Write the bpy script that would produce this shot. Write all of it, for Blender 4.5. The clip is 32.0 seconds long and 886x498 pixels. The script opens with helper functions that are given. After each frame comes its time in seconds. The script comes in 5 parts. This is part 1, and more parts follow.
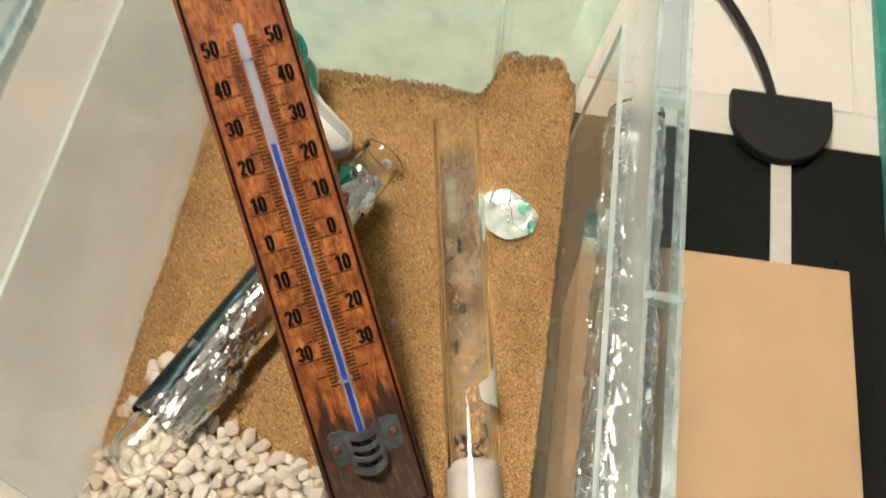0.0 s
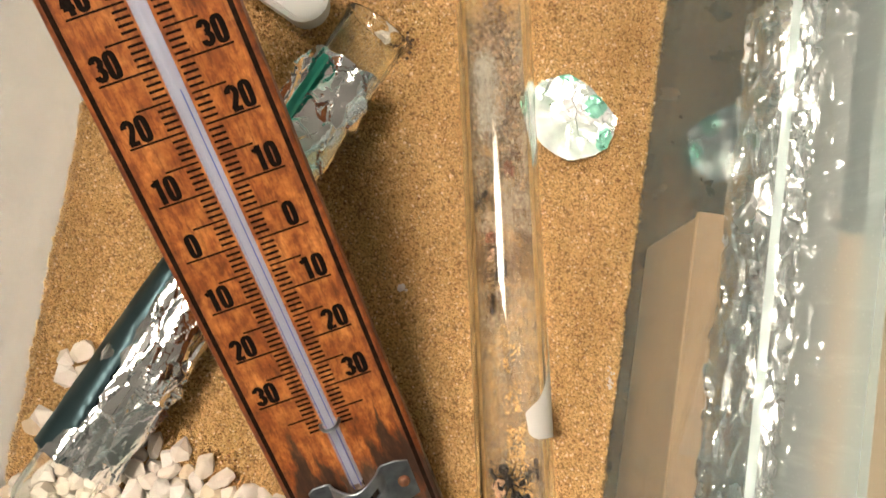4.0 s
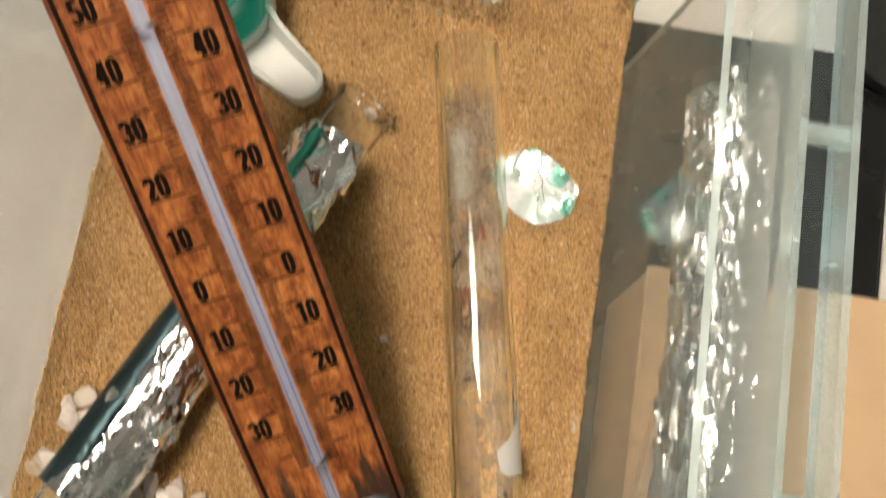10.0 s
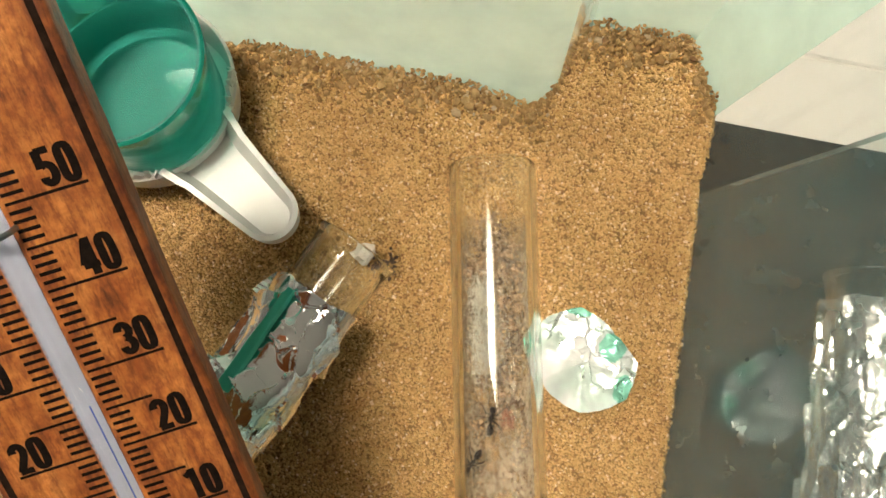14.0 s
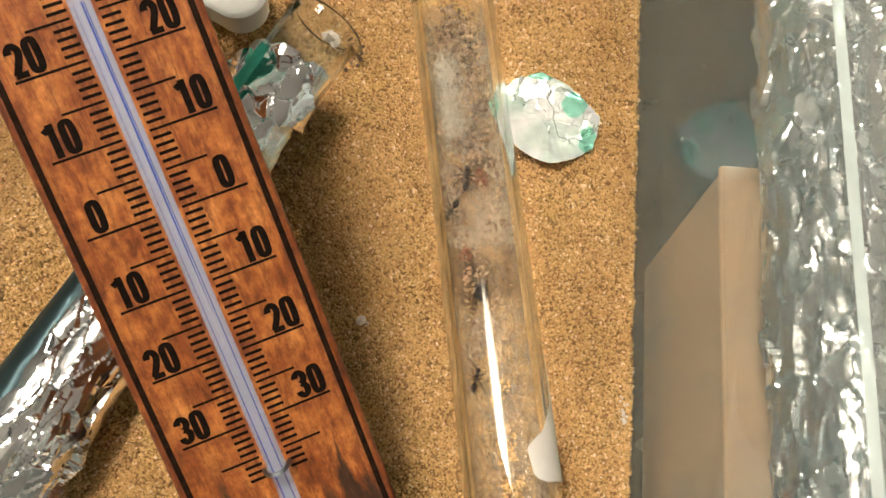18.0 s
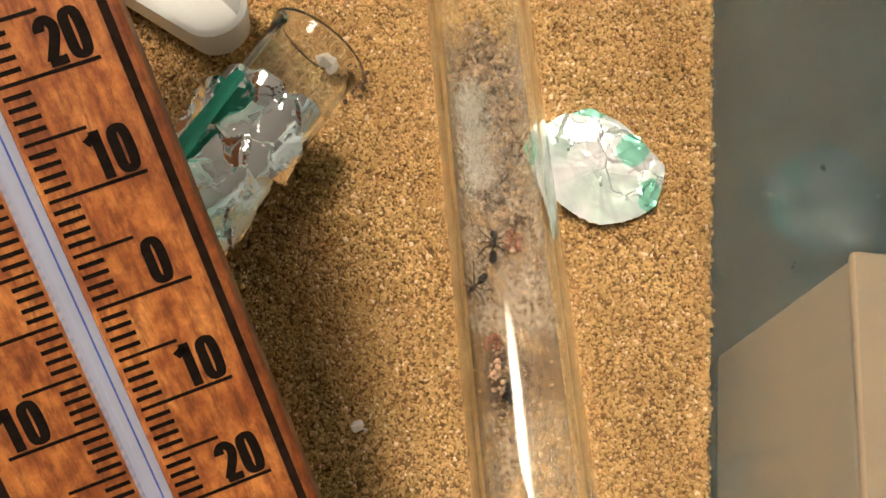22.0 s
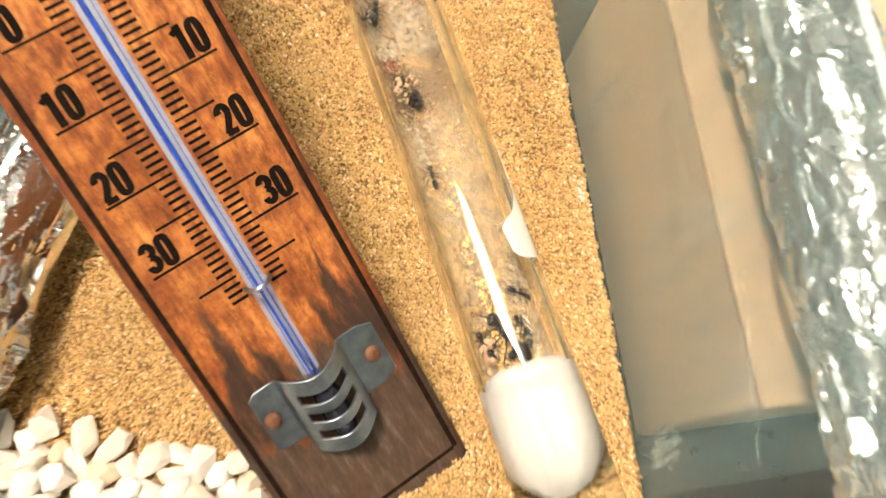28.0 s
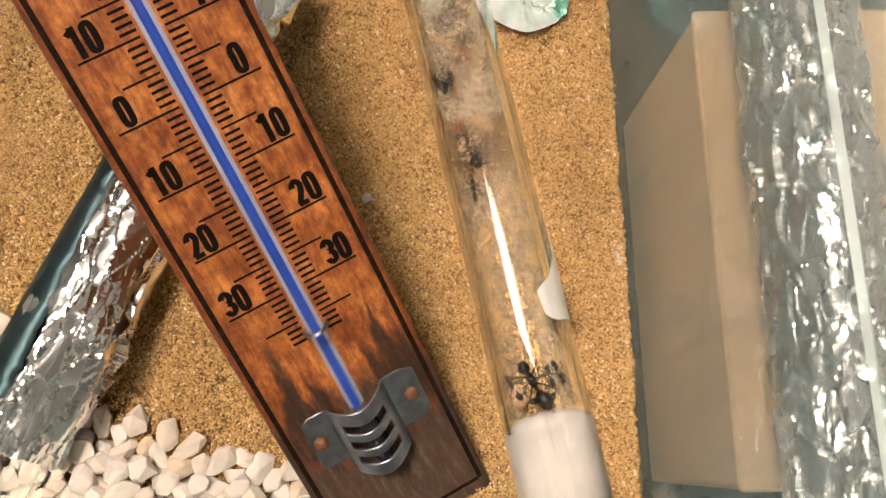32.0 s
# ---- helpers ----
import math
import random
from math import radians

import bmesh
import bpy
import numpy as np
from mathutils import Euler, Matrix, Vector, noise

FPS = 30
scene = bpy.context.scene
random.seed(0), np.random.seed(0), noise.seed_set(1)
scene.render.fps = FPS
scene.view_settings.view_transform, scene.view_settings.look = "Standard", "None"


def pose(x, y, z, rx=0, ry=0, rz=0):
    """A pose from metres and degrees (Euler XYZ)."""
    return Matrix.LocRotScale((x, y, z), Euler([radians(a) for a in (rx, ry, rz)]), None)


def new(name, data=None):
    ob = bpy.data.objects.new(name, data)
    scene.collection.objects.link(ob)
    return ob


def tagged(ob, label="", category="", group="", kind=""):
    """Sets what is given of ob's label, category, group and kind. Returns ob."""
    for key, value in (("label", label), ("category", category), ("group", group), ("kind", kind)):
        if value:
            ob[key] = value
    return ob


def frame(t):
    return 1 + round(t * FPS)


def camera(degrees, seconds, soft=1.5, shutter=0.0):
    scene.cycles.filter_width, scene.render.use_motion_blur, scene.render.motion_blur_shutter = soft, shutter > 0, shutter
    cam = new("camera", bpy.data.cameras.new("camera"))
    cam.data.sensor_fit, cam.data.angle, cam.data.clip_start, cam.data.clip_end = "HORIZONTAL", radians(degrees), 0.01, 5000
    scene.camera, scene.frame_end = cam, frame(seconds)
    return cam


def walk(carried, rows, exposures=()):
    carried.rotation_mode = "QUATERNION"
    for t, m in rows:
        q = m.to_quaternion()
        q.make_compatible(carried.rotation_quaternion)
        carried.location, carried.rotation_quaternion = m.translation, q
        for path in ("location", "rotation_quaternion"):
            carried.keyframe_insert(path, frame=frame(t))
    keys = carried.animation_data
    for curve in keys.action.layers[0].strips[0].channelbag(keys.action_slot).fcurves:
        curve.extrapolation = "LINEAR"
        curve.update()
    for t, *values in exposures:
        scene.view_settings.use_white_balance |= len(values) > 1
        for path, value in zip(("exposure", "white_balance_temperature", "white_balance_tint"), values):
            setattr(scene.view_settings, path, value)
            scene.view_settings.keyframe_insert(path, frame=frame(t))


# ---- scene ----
cam = camera(53.34, 32.0, 1.5, 0.8)
PATH = [
    (0, 0.0500, -0.1452, 0.3674, 27.01, 0.21, 10.14),
    (0.5, 0.0451, -0.1289, 0.3475, 23.72, -0.85, 10.47),
    (1, 0.0418, -0.1032, 0.3293, 19.34, -1.10, 11.02),
    (1.5, 0.0370, -0.0744, 0.3195, 14.29, -0.31, 11.31),
    (2, 0.0252, -0.0322, 0.3015, 8.64, 1.02, 11.17),
    (2.5, 0.0181, -0.0140, 0.2743, 7.78, 1.65, 11.09),
    (4.5, 0.0286, -0.0193, 0.2717, 6.22, 2.31, 9.78),
    (5, 0.0280, -0.0300, 0.2691, 5.58, 2.00, 9.64),
    (5.5, 0.0292, -0.0336, 0.2644, 4.99, 1.83, 9.34),
    (6, 0.0323, -0.0453, 0.2649, 4.52, 1.62, 9.23),
    (6.5, 0.0291, -0.0492, 0.2643, 4.20, 1.50, 9.16),
    (7, 0.0328, -0.0546, 0.2634, 4.40, 1.42, 9.32),
    (7.5, 0.0344, -0.0590, 0.2643, 5.04, 0.91, 9.69),
    (8, 0.0336, -0.0602, 0.2716, 6.72, 0.56, 9.74),
    (8.5, 0.0326, -0.0539, 0.2860, 9.16, 0.32, 10.07),
    (9, 0.0323, -0.0528, 0.2840, 10.45, 0.22, 10.21),
    (9.5, 0.0341, -0.0488, 0.2872, 10.79, 0.23, 10.19),
    (10, 0.0283, -0.0307, 0.2982, 12.51, 0.41, 10.21),
    (10.5, 0.0277, -0.0227, 0.3019, 14.55, 0.76, 10.32),
    (11, 0.0258, -0.0242, 0.2952, 15.49, 0.70, 10.69),
    (11.5, 0.0256, -0.0247, 0.2946, 15.41, 0.42, 10.78),
    (12, 0.0239, -0.0226, 0.2922, 15.04, 0.32, 10.57),
    (12.5, 0.0238, -0.0060, 0.2766, 13.96, 0.24, 10.56),
    (13, 0.0223, 0.0238, 0.2546, 12.25, 0.33, 10.86),
    (13.5, 0.0103, 0.0404, 0.2339, 10.66, 0.40, 11.38),
    (15.5, 0.0168, 0.0076, 0.2384, 13.94, -0.14, 10.35),
    (16, 0.0162, -0.0264, 0.2287, 16.78, -0.15, 8.69),
    (16.5, 0.0246, -0.0486, 0.2269, 18.59, -0.15, 7.12),
    (17, 0.0264, -0.0536, 0.2241, 19.32, -0.69, 6.75),
    (17.5, 0.0230, -0.0555, 0.2215, 19.27, -0.94, 6.64),
    (18, 0.0230, -0.0548, 0.2189, 19.09, -1.12, 6.42),
    (18.5, 0.0227, -0.0535, 0.2168, 18.76, -1.30, 6.43),
    (19, 0.0219, -0.0515, 0.2165, 18.59, -1.19, 6.67),
    (19.5, 0.0139, -0.0228, 0.1947, 18.51, -0.81, 7.53),
    (20, 0.0174, -0.0218, 0.1790, 19.14, -0.13, 8.26),
    (20.5, 0.0173, -0.0223, 0.1766, 19.79, -0.45, 8.12),
    (21, 0.0159, -0.0220, 0.1783, 19.88, -0.56, 7.78),
    (21.5, 0.0179, -0.0223, 0.1767, 19.83, -0.51, 7.70),
    (22, 0.0188, -0.0239, 0.1764, 19.66, -0.50, 7.51),
    (22.5, 0.0194, -0.0293, 0.1750, 19.31, -0.45, 6.92),
    (23, 0.0211, -0.0526, 0.1713, 16.58, -0.97, 5.40),
    (23.5, 0.0265, -0.0710, 0.1762, 13.24, -1.90, 3.73),
    (24, 0.0275, -0.0717, 0.1737, 12.01, -3.20, 3.19),
    (24.5, 0.0260, -0.0702, 0.1722, 11.63, -3.81, 3.37),
    (25, 0.0159, -0.0693, 0.1688, 11.97, -5.45, 2.61),
    (25.5, 0.0047, -0.0713, 0.1666, 12.28, -7.51, 0.81),
    (27.5, 0.0001, -0.0783, 0.1733, 14.80, -9.58, -5.74),
    (28, 0.0017, -0.0842, 0.2003, 16.33, -6.93, -6.53),
    (28.5, -0.0015, -0.0928, 0.2085, 16.37, -6.31, -8.16),
    (29, -0.0014, -0.0881, 0.2191, 16.03, -5.65, -7.15),
    (29.5, 0.0018, -0.0754, 0.2238, 13.75, -4.97, -4.25),
    (30, 0.0053, -0.0750, 0.2218, 13.53, -2.94, -2.30),
    (30.5, 0.0105, -0.0706, 0.2253, 13.41, -2.30, -0.93),
    (31, 0.0098, -0.0691, 0.2279, 13.29, -2.10, 0.02),
    (31.5, 0.0113, -0.0684, 0.2288, 13.25, -2.00, -0.06),
    (32, 0.0126, -0.0695, 0.2307, 13.31, -2.00, -0.07),
]
EXPOSURES = [(0, -0.02, 6500, 5), (1, -0.06, 6500, 5), (2.5, 0.05, 6500, 7), (4.5, 0.3, 6500, 9), (6, 0.4, 6500, 10), (7, 0.74, 6500, 8), (8, 0.55, 6500, 10), (9, 0.0, 6500, 10), (10, 0.0, 6500, 8), (12, 0.05, 6500, 5), (13, 0.13, 6500, 2), (15.5, 0.05, 6500, 4), (16, 0.05, 6500, 6), (17, 0.2, 6500, 7), (19, 0.22, 6500, 8), (20, 0.15, 6500, 8), (21, 0.2, 6500, 7), (23, 0.16, 6700, 11), (24, 0.7, 6600, 11), (25, 0.8, 6900, 11), (27.5, 0.98, 6600, 2), (28, 0.95, 6500, 4), (29, 0.42, 6600, 11), (30, 0.2, 6600, 12), (32, 0.22, 6600, 12)]
LAMP = 104.0
walk(cam, [(t, pose(x, y, z, rx, ry, rz)) for t, x, y, z, rx, ry, rz in PATH], EXPOSURES)

# ---- helpers of this scene: everything below is laid out in millimetres ----
MM = 0.001
rnd = random.Random(7)


def V(*c):
    return Vector(c)


def part(name, bm, material, parent=None, label="", smooth=True, at=None):
    """Links a bmesh given in millimetres as one mesh object."""
    me = bpy.data.meshes.new(name)
    bmesh.ops.scale(bm, vec=(MM, MM, MM), verts=bm.verts)
    bm.to_mesh(me)
    bm.free()
    return mesh_part(name, me, material, parent, label, smooth, at)


def mesh_part(name, me, material, parent=None, label="", smooth=True, at=None):
    if material and not me.materials:
        me.materials.append(material)
    if smooth:
        me.shade_smooth()
        me.set_sharp_from_angle(angle=radians(smooth if smooth > 1 else 40))
    ob = new(name, me)
    if parent:
        ob.parent = parent
    if at is not None:
        ob.matrix_basis = at
    if label:
        ob["label"] = label
    return ob


def thing(name, label, category, at=None, group="", kind=""):
    ob = new(name)
    ob.empty_display_size = 0.01
    if at is not None:
        ob.matrix_basis = at
    return tagged(ob, label, category, group, kind)


def mmpose(x, y, z, rx=0, ry=0, rz=0):
    return pose(x * MM, y * MM, z * MM, rx, ry, rz)


def box_bm(x0, x1, y0, y1, z0, z1, bevel=0.0, segments=2):
    bm = bmesh.new()
    m = Matrix.Translation(((x0 + x1) / 2, (y0 + y1) / 2, (z0 + z1) / 2)) @ Matrix.Diagonal((x1 - x0, y1 - y0, z1 - z0, 1))
    bmesh.ops.create_cube(bm, size=1, matrix=m)
    if bevel:
        bmesh.ops.bevel(bm, geom=bm.edges[:], offset=bevel, segments=segments, profile=0.5, affect="EDGES")
    return bm


def from_arrays(name, verts, faces):
    me = bpy.data.meshes.new(name)
    me.from_pydata([tuple(MM * c for c in v) for v in verts], [], faces)
    me.update()
    return me


def sweep_bm(path, radii, n=10, cap=True):
    """A round bar along points, with a radius at each."""
    bm = bmesh.new()
    rings = []
    for i, p in enumerate(path):
        p = Vector(p)
        d = (Vector(path[min(i + 1, len(path) - 1)]) - Vector(path[max(i - 1, 0)])).normalized()
        side = d.orthogonal().normalized() if i == 0 else (rings_side - d * rings_side.dot(d)).normalized()
        rings_side = side
        up = d.cross(side)
        rings.append([bm.verts.new(p + radii[i] * (math.cos(a) * side + math.sin(a) * up)) for a in (2 * math.pi * k / n for k in range(n))])
    for a, b in zip(rings, rings[1:]):
        for k in range(n):
            bm.faces.new((a[k], a[(k + 1) % n], b[(k + 1) % n], b[k]))
    if cap:
        bm.faces.new(rings[0][::-1])
        bm.faces.new(rings[-1])
    return bm


def lathe_bm(profile, n=48, close=False):
    """Turns (radius, height) pairs about z."""
    bm = bmesh.new()
    rings = [[bm.verts.new((r * math.cos(2 * math.pi * k / n), r * math.sin(2 * math.pi * k / n), z)) for k in range(n)] for r, z in profile]
    pairs = list(zip(rings, rings[1:])) + ([(rings[-1], rings[0])] if close else [])
    for a, b in pairs:
        for k in range(n):
            bm.faces.new((a[k], a[(k + 1) % n], b[(k + 1) % n], b[k]))
    bmesh.ops.remove_doubles(bm, verts=bm.verts, dist=1e-4)
    bmesh.ops.recalc_face_normals(bm, faces=bm.faces)
    return bm


def along(a, b):
    """The pose, in millimetres, whose z axis runs from a to b."""
    d = Vector(b) - Vector(a)
    return Matrix.Translation(Vector(a) * MM) @ d.to_track_quat("Z", "Y").to_matrix().to_4x4()


# ---- light ----
world = bpy.data.worlds.new("world")
scene.world = world
world.use_nodes = True
world.node_tree.nodes["Background"].inputs[0].default_value = (1.0, 0.93, 0.84, 1)
world.node_tree.nodes["Background"].inputs[1].default_value = 0.001


# ---- materials ----
class Nodes:
    def __init__(self, name):
        self.m = bpy.data.materials.new(name)
        self.m.use_nodes = True
        self.t = self.m.node_tree
        self.t.nodes.clear()
        self.out = self.add("ShaderNodeOutputMaterial")

    def add(self, kind, **inputs):
        n = self.t.nodes.new(kind)
        for k, v in inputs.items():
            self.put(n, k, v)
        return n

    def put(self, n, key, v):
        s = n.inputs[int(key[1:])] if key[0] == "i" and key[1:].isdigit() else n.inputs[key.replace("_", " ")]
        if isinstance(v, bpy.types.NodeSocket):
            self.t.links.new(v, s)
        elif isinstance(v, bpy.types.Node):
            self.t.links.new(v.outputs[0], s)
        else:
            s.default_value = v

    def coords(self):
        return self.add("ShaderNodeTexCoord").outputs["Object"]

    def noise(self, scale, detail=3.0, rough=0.55, vec=None):
        n = self.add("ShaderNodeTexNoise", Scale=scale, Detail=detail, Roughness=rough)
        self.put(n, "Vector", vec or self.coords())
        return n.outputs["Fac"]

    def voronoi(self, scale, vec=None, feature="F1", out="Distance"):
        n = self.t.nodes.new("ShaderNodeTexVoronoi")
        n.feature = feature
        self.put(n, "Scale", scale)
        self.put(n, "Vector", vec or self.coords())
        return n.outputs[out]

    def ramp(self, fac, *stops):
        n = self.add("ShaderNodeValToRGB")
        e = n.color_ramp.elements
        while len(e) < len(stops):
            e.new(0.5)
        for el, (p, c) in zip(e, stops):
            el.position, el.color = p, (*c, 1) if len(c) == 3 else c
        self.put(n, "Fac", fac)
        return n.outputs["Color"]

    def mix(self, fac, a, b, mode="MIX"):
        n = self.t.nodes.new("ShaderNodeMix")
        n.data_type, n.blend_type = "RGBA", mode
        for key, v in ((0, fac), (6, a), (7, b)):
            if isinstance(v, tuple) and len(v) == 3:
                v = (*v, 1)
            if isinstance(v, bpy.types.NodeSocket):
                self.t.links.new(v, n.inputs[key])
            else:
                n.inputs[key].default_value = v
        return n.outputs[2]

    def math(self, op, a, b=0.0, c=0.0):
        n = self.t.nodes.new("ShaderNodeMath")
        n.operation = op
        for i, v in enumerate((a, b, c)):
            self.put(n, f"i{i}", v)
        return n.outputs[0]

    def split(self, vec=None):
        n = self.add("ShaderNodeSeparateXYZ", Vector=vec or self.coords())
        return n.outputs[0], n.outputs[1], n.outputs[2]

    def bump(self, height, strength, distance):
        n = self.add("ShaderNodeBump", Strength=strength, Distance=distance)
        self.put(n, "Height", height)
        return n.outputs[0]

    def principled(self, color, rough=0.5, metal=0.0, bump=None, **more):
        n = self.add("ShaderNodeBsdfPrincipled")
        if isinstance(color, tuple) and len(color) == 3:
            color = (*color, 1)
        self.put(n, "Base Color", color)
        self.put(n, "Roughness", rough)
        self.put(n, "Metallic", metal)
        if bump is not None:
            self.put(n, "Normal", bump)
        for k, v in more.items():
            self.put(n, k.replace("_", " "), v)
        return n

    def mirror(self, gain):
        """Share of light that a thin sheet mirrors, more at a slant."""
        facing = self.add("ShaderNodeLayerWeight", Blend=0.5).outputs["Facing"]
        return self.math("MINIMUM", self.math("MULTIPLY", self.math("MULTIPLY_ADD", self.math("POWER", facing, 5.0), 0.9, 0.045), gain), 1.0)

    def done(self, shader):
        self.t.links.new(shader.outputs[0] if isinstance(shader, bpy.types.Node) else shader, self.out.inputs[0])
        return self.m


def mat_plain(name, color, rough=0.5, metal=0.0, var=0.12, scale=120.0, bump=0.0, fine=900.0, spec=0.5):
    """Paint, plastic or metal with uneven tone and a little relief."""
    n = Nodes(name)
    dark = tuple(c * (1 - var) for c in color)
    light = tuple(min(1, c * (1 + var)) for c in color)
    c = n.ramp(n.noise(scale, 4), (0.3, dark), (0.7, light))
    r = n.math("MULTIPLY_ADD", n.noise(scale * 2.3, 3), 0.16, rough - 0.08)
    b = n.bump(n.noise(fine, 3), bump, 0.0004) if bump else None
    return n.done(n.principled(c, r, metal, b, Specular_IOR_Level=spec))


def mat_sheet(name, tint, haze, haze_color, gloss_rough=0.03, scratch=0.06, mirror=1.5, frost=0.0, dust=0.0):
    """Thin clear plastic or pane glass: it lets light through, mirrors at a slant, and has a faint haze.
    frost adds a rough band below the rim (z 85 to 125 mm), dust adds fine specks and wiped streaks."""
    n = Nodes(name)
    clear = n.add("ShaderNodeBsdfTransparent", Color=(*tint, 1))
    milk = n.principled(haze_color, 0.45)
    co = n.coords()
    smear = n.math("MULTIPLY_ADD", n.noise(35, 4), haze * 0.7, haze * 0.65)
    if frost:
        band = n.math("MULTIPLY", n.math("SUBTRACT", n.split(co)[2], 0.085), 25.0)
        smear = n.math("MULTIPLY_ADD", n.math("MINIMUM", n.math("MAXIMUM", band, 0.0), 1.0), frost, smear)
    if dust:
        wiped = n.add("ShaderNodeMapping", Vector=co, Scale=(1.0, 1.0, 0.06)).outputs[0]
        streak = n.ramp(n.noise(260, 3, 0.6, wiped), (0.5, (0, 0, 0)), (0.75, (1, 1, 1)))
        specks = n.ramp(n.noise(1500, 2, 0.5, co), (0.66, (0, 0, 0)), (0.72, (1, 1, 1)))
        smear = n.math("ADD", smear, n.math("MULTIPLY", n.math("ADD", streak, specks), dust))
    body = n.add("ShaderNodeMixShader", Fac=smear, i1=clear, i2=milk)
    bump = n.bump(n.noise(60, 2), scratch, 0.001)
    gloss = n.add("ShaderNodeBsdfGlossy", Color=(1, 1, 1, 1), Roughness=gloss_rough, Normal=bump)
    return n.done(n.add("ShaderNodeMixShader", Fac=n.mirror(mirror), i1=body, i2=gloss))


def mat_glass(name, color=(1, 1, 1), ior=1.47, rough=0.0):
    n = Nodes(name)
    return n.done(n.add("ShaderNodeBsdfGlass", Color=(*color, 1), IOR=ior, Roughness=rough))


def mat_sand(name, shade):
    """Coarse golden sand; every grain has a tone of its own."""
    n = Nodes(name)
    co = n.coords()
    tone = n.add("ShaderNodeNewGeometry").outputs["Random Per Island"]
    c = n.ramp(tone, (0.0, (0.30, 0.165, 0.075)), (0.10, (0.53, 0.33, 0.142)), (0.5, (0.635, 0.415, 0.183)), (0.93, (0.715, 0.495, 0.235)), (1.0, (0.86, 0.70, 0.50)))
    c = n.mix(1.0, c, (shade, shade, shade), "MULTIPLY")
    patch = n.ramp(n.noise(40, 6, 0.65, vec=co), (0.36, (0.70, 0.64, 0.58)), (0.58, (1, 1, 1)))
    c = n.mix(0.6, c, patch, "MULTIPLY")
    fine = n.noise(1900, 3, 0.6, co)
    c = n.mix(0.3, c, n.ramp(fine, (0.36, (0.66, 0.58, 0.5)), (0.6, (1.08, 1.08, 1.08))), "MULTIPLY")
    return n.done(n.principled(c, 0.66, 0.0, n.bump(fine, 0.35, 0.0002), Specular_IOR_Level=0.15))


def mat_foil(name="kitchen_foil", rough=0.17, mint=0.0, tone=1.0, dyed=None, crease=0.06):
    """Bright foil with fine creases; mint is the share of its mint-green areas."""
    n = Nodes(name)
    co = n.coords()
    warp = n.mix(0.004, co, n.add("ShaderNodeTexNoise", Vector=co, Scale=120.0).outputs["Color"], "LINEAR_LIGHT")
    h = n.math("ADD", n.math("MULTIPLY", n.math("MINIMUM", n.voronoi(190, warp, "DISTANCE_TO_EDGE"), 0.10), 0.8), n.math("MULTIPLY", n.noise(420, 3, vec=co), 0.3))
    if crease > 0.1:
        h = n.math("ADD", h, n.math("MULTIPLY", n.math("MINIMUM", n.voronoi(330, n.mix(0.006, co, n.add("ShaderNodeTexNoise", Vector=co, Scale=170.0).outputs["Color"], "LINEAR_LIGHT"), "DISTANCE_TO_EDGE"), 0.12), 0.7))
    c = n.ramp(n.noise(60, 3, vec=co), (0.3, (0.84 * tone, 0.86 * tone, 0.87 * tone)), (0.7, (0.95 * tone, 0.96 * tone, 0.96 * tone)))
    if dyed:
        c = n.mix(1.0, c, dyed, "MULTIPLY")
    if mint:
        mint_mask = n.ramp(n.noise(26, 1, 0.5, co), (0.57 - mint * 0.5, (0, 0, 0)), (0.68 - mint * 0.5, (1, 1, 1)))
        c = n.mix(n.math("MULTIPLY", mint_mask, 0.75), c, (0.30, 0.78, 0.62))
    r = n.math("MULTIPLY_ADD", n.noise(140, 3, vec=co), 0.14, rough)
    return n.done(n.principled(c, r, 1.0, n.bump(h, crease, 0.0015)))


def mat_scrap():
    """Foil with a thin pale mint coat and a few stronger mint-green prints."""
    n = Nodes("coated_foil")
    co = n.coords()
    c = n.ramp(n.noise(70, 2, 0.5, co), (0.42, (0.95, 0.96, 0.97)), (0.58, (0.78, 0.92, 0.86)))
    x, y, _ = n.split(co)
    wob = n.math("MULTIPLY_ADD", n.noise(330, 3, 0.6, co), 1.6, -0.8)
    print_ = 0.0
    for px, py, rx, ry in ((-0.0032, 0.0128, 0.0042, 0.0016), (0.0072, 0.0052, 0.0036, 0.0042), (0.0112, -0.0052, 0.0026, 0.0040), (-0.0145, 0.0015, 0.0030, 0.0040)):
        dx = n.math("DIVIDE", n.math("SUBTRACT", x, px), rx)
        dy = n.math("DIVIDE", n.math("SUBTRACT", y, py), ry)
        inside = n.math("SUBTRACT", 1.0, n.math("ADD", n.math("ADD", n.math("MULTIPLY", dx, dx), n.math("MULTIPLY", dy, dy)), wob))
        print_ = n.math("MAXIMUM", print_, n.math("MINIMUM", n.math("MULTIPLY", inside, 4.0), 0.85))
    c = n.mix(print_, c, (0.22, 0.70, 0.52))
    r = n.math("MULTIPLY_ADD", n.noise(140, 3, vec=co), 0.2, 0.14)
    return n.done(n.principled(c, r, n.math("MULTIPLY_ADD", n.noise(120, 2, 0.5, co), 0.8, 0.2), n.bump(n.noise(420, 3, vec=co), 0.04, 0.0015)))


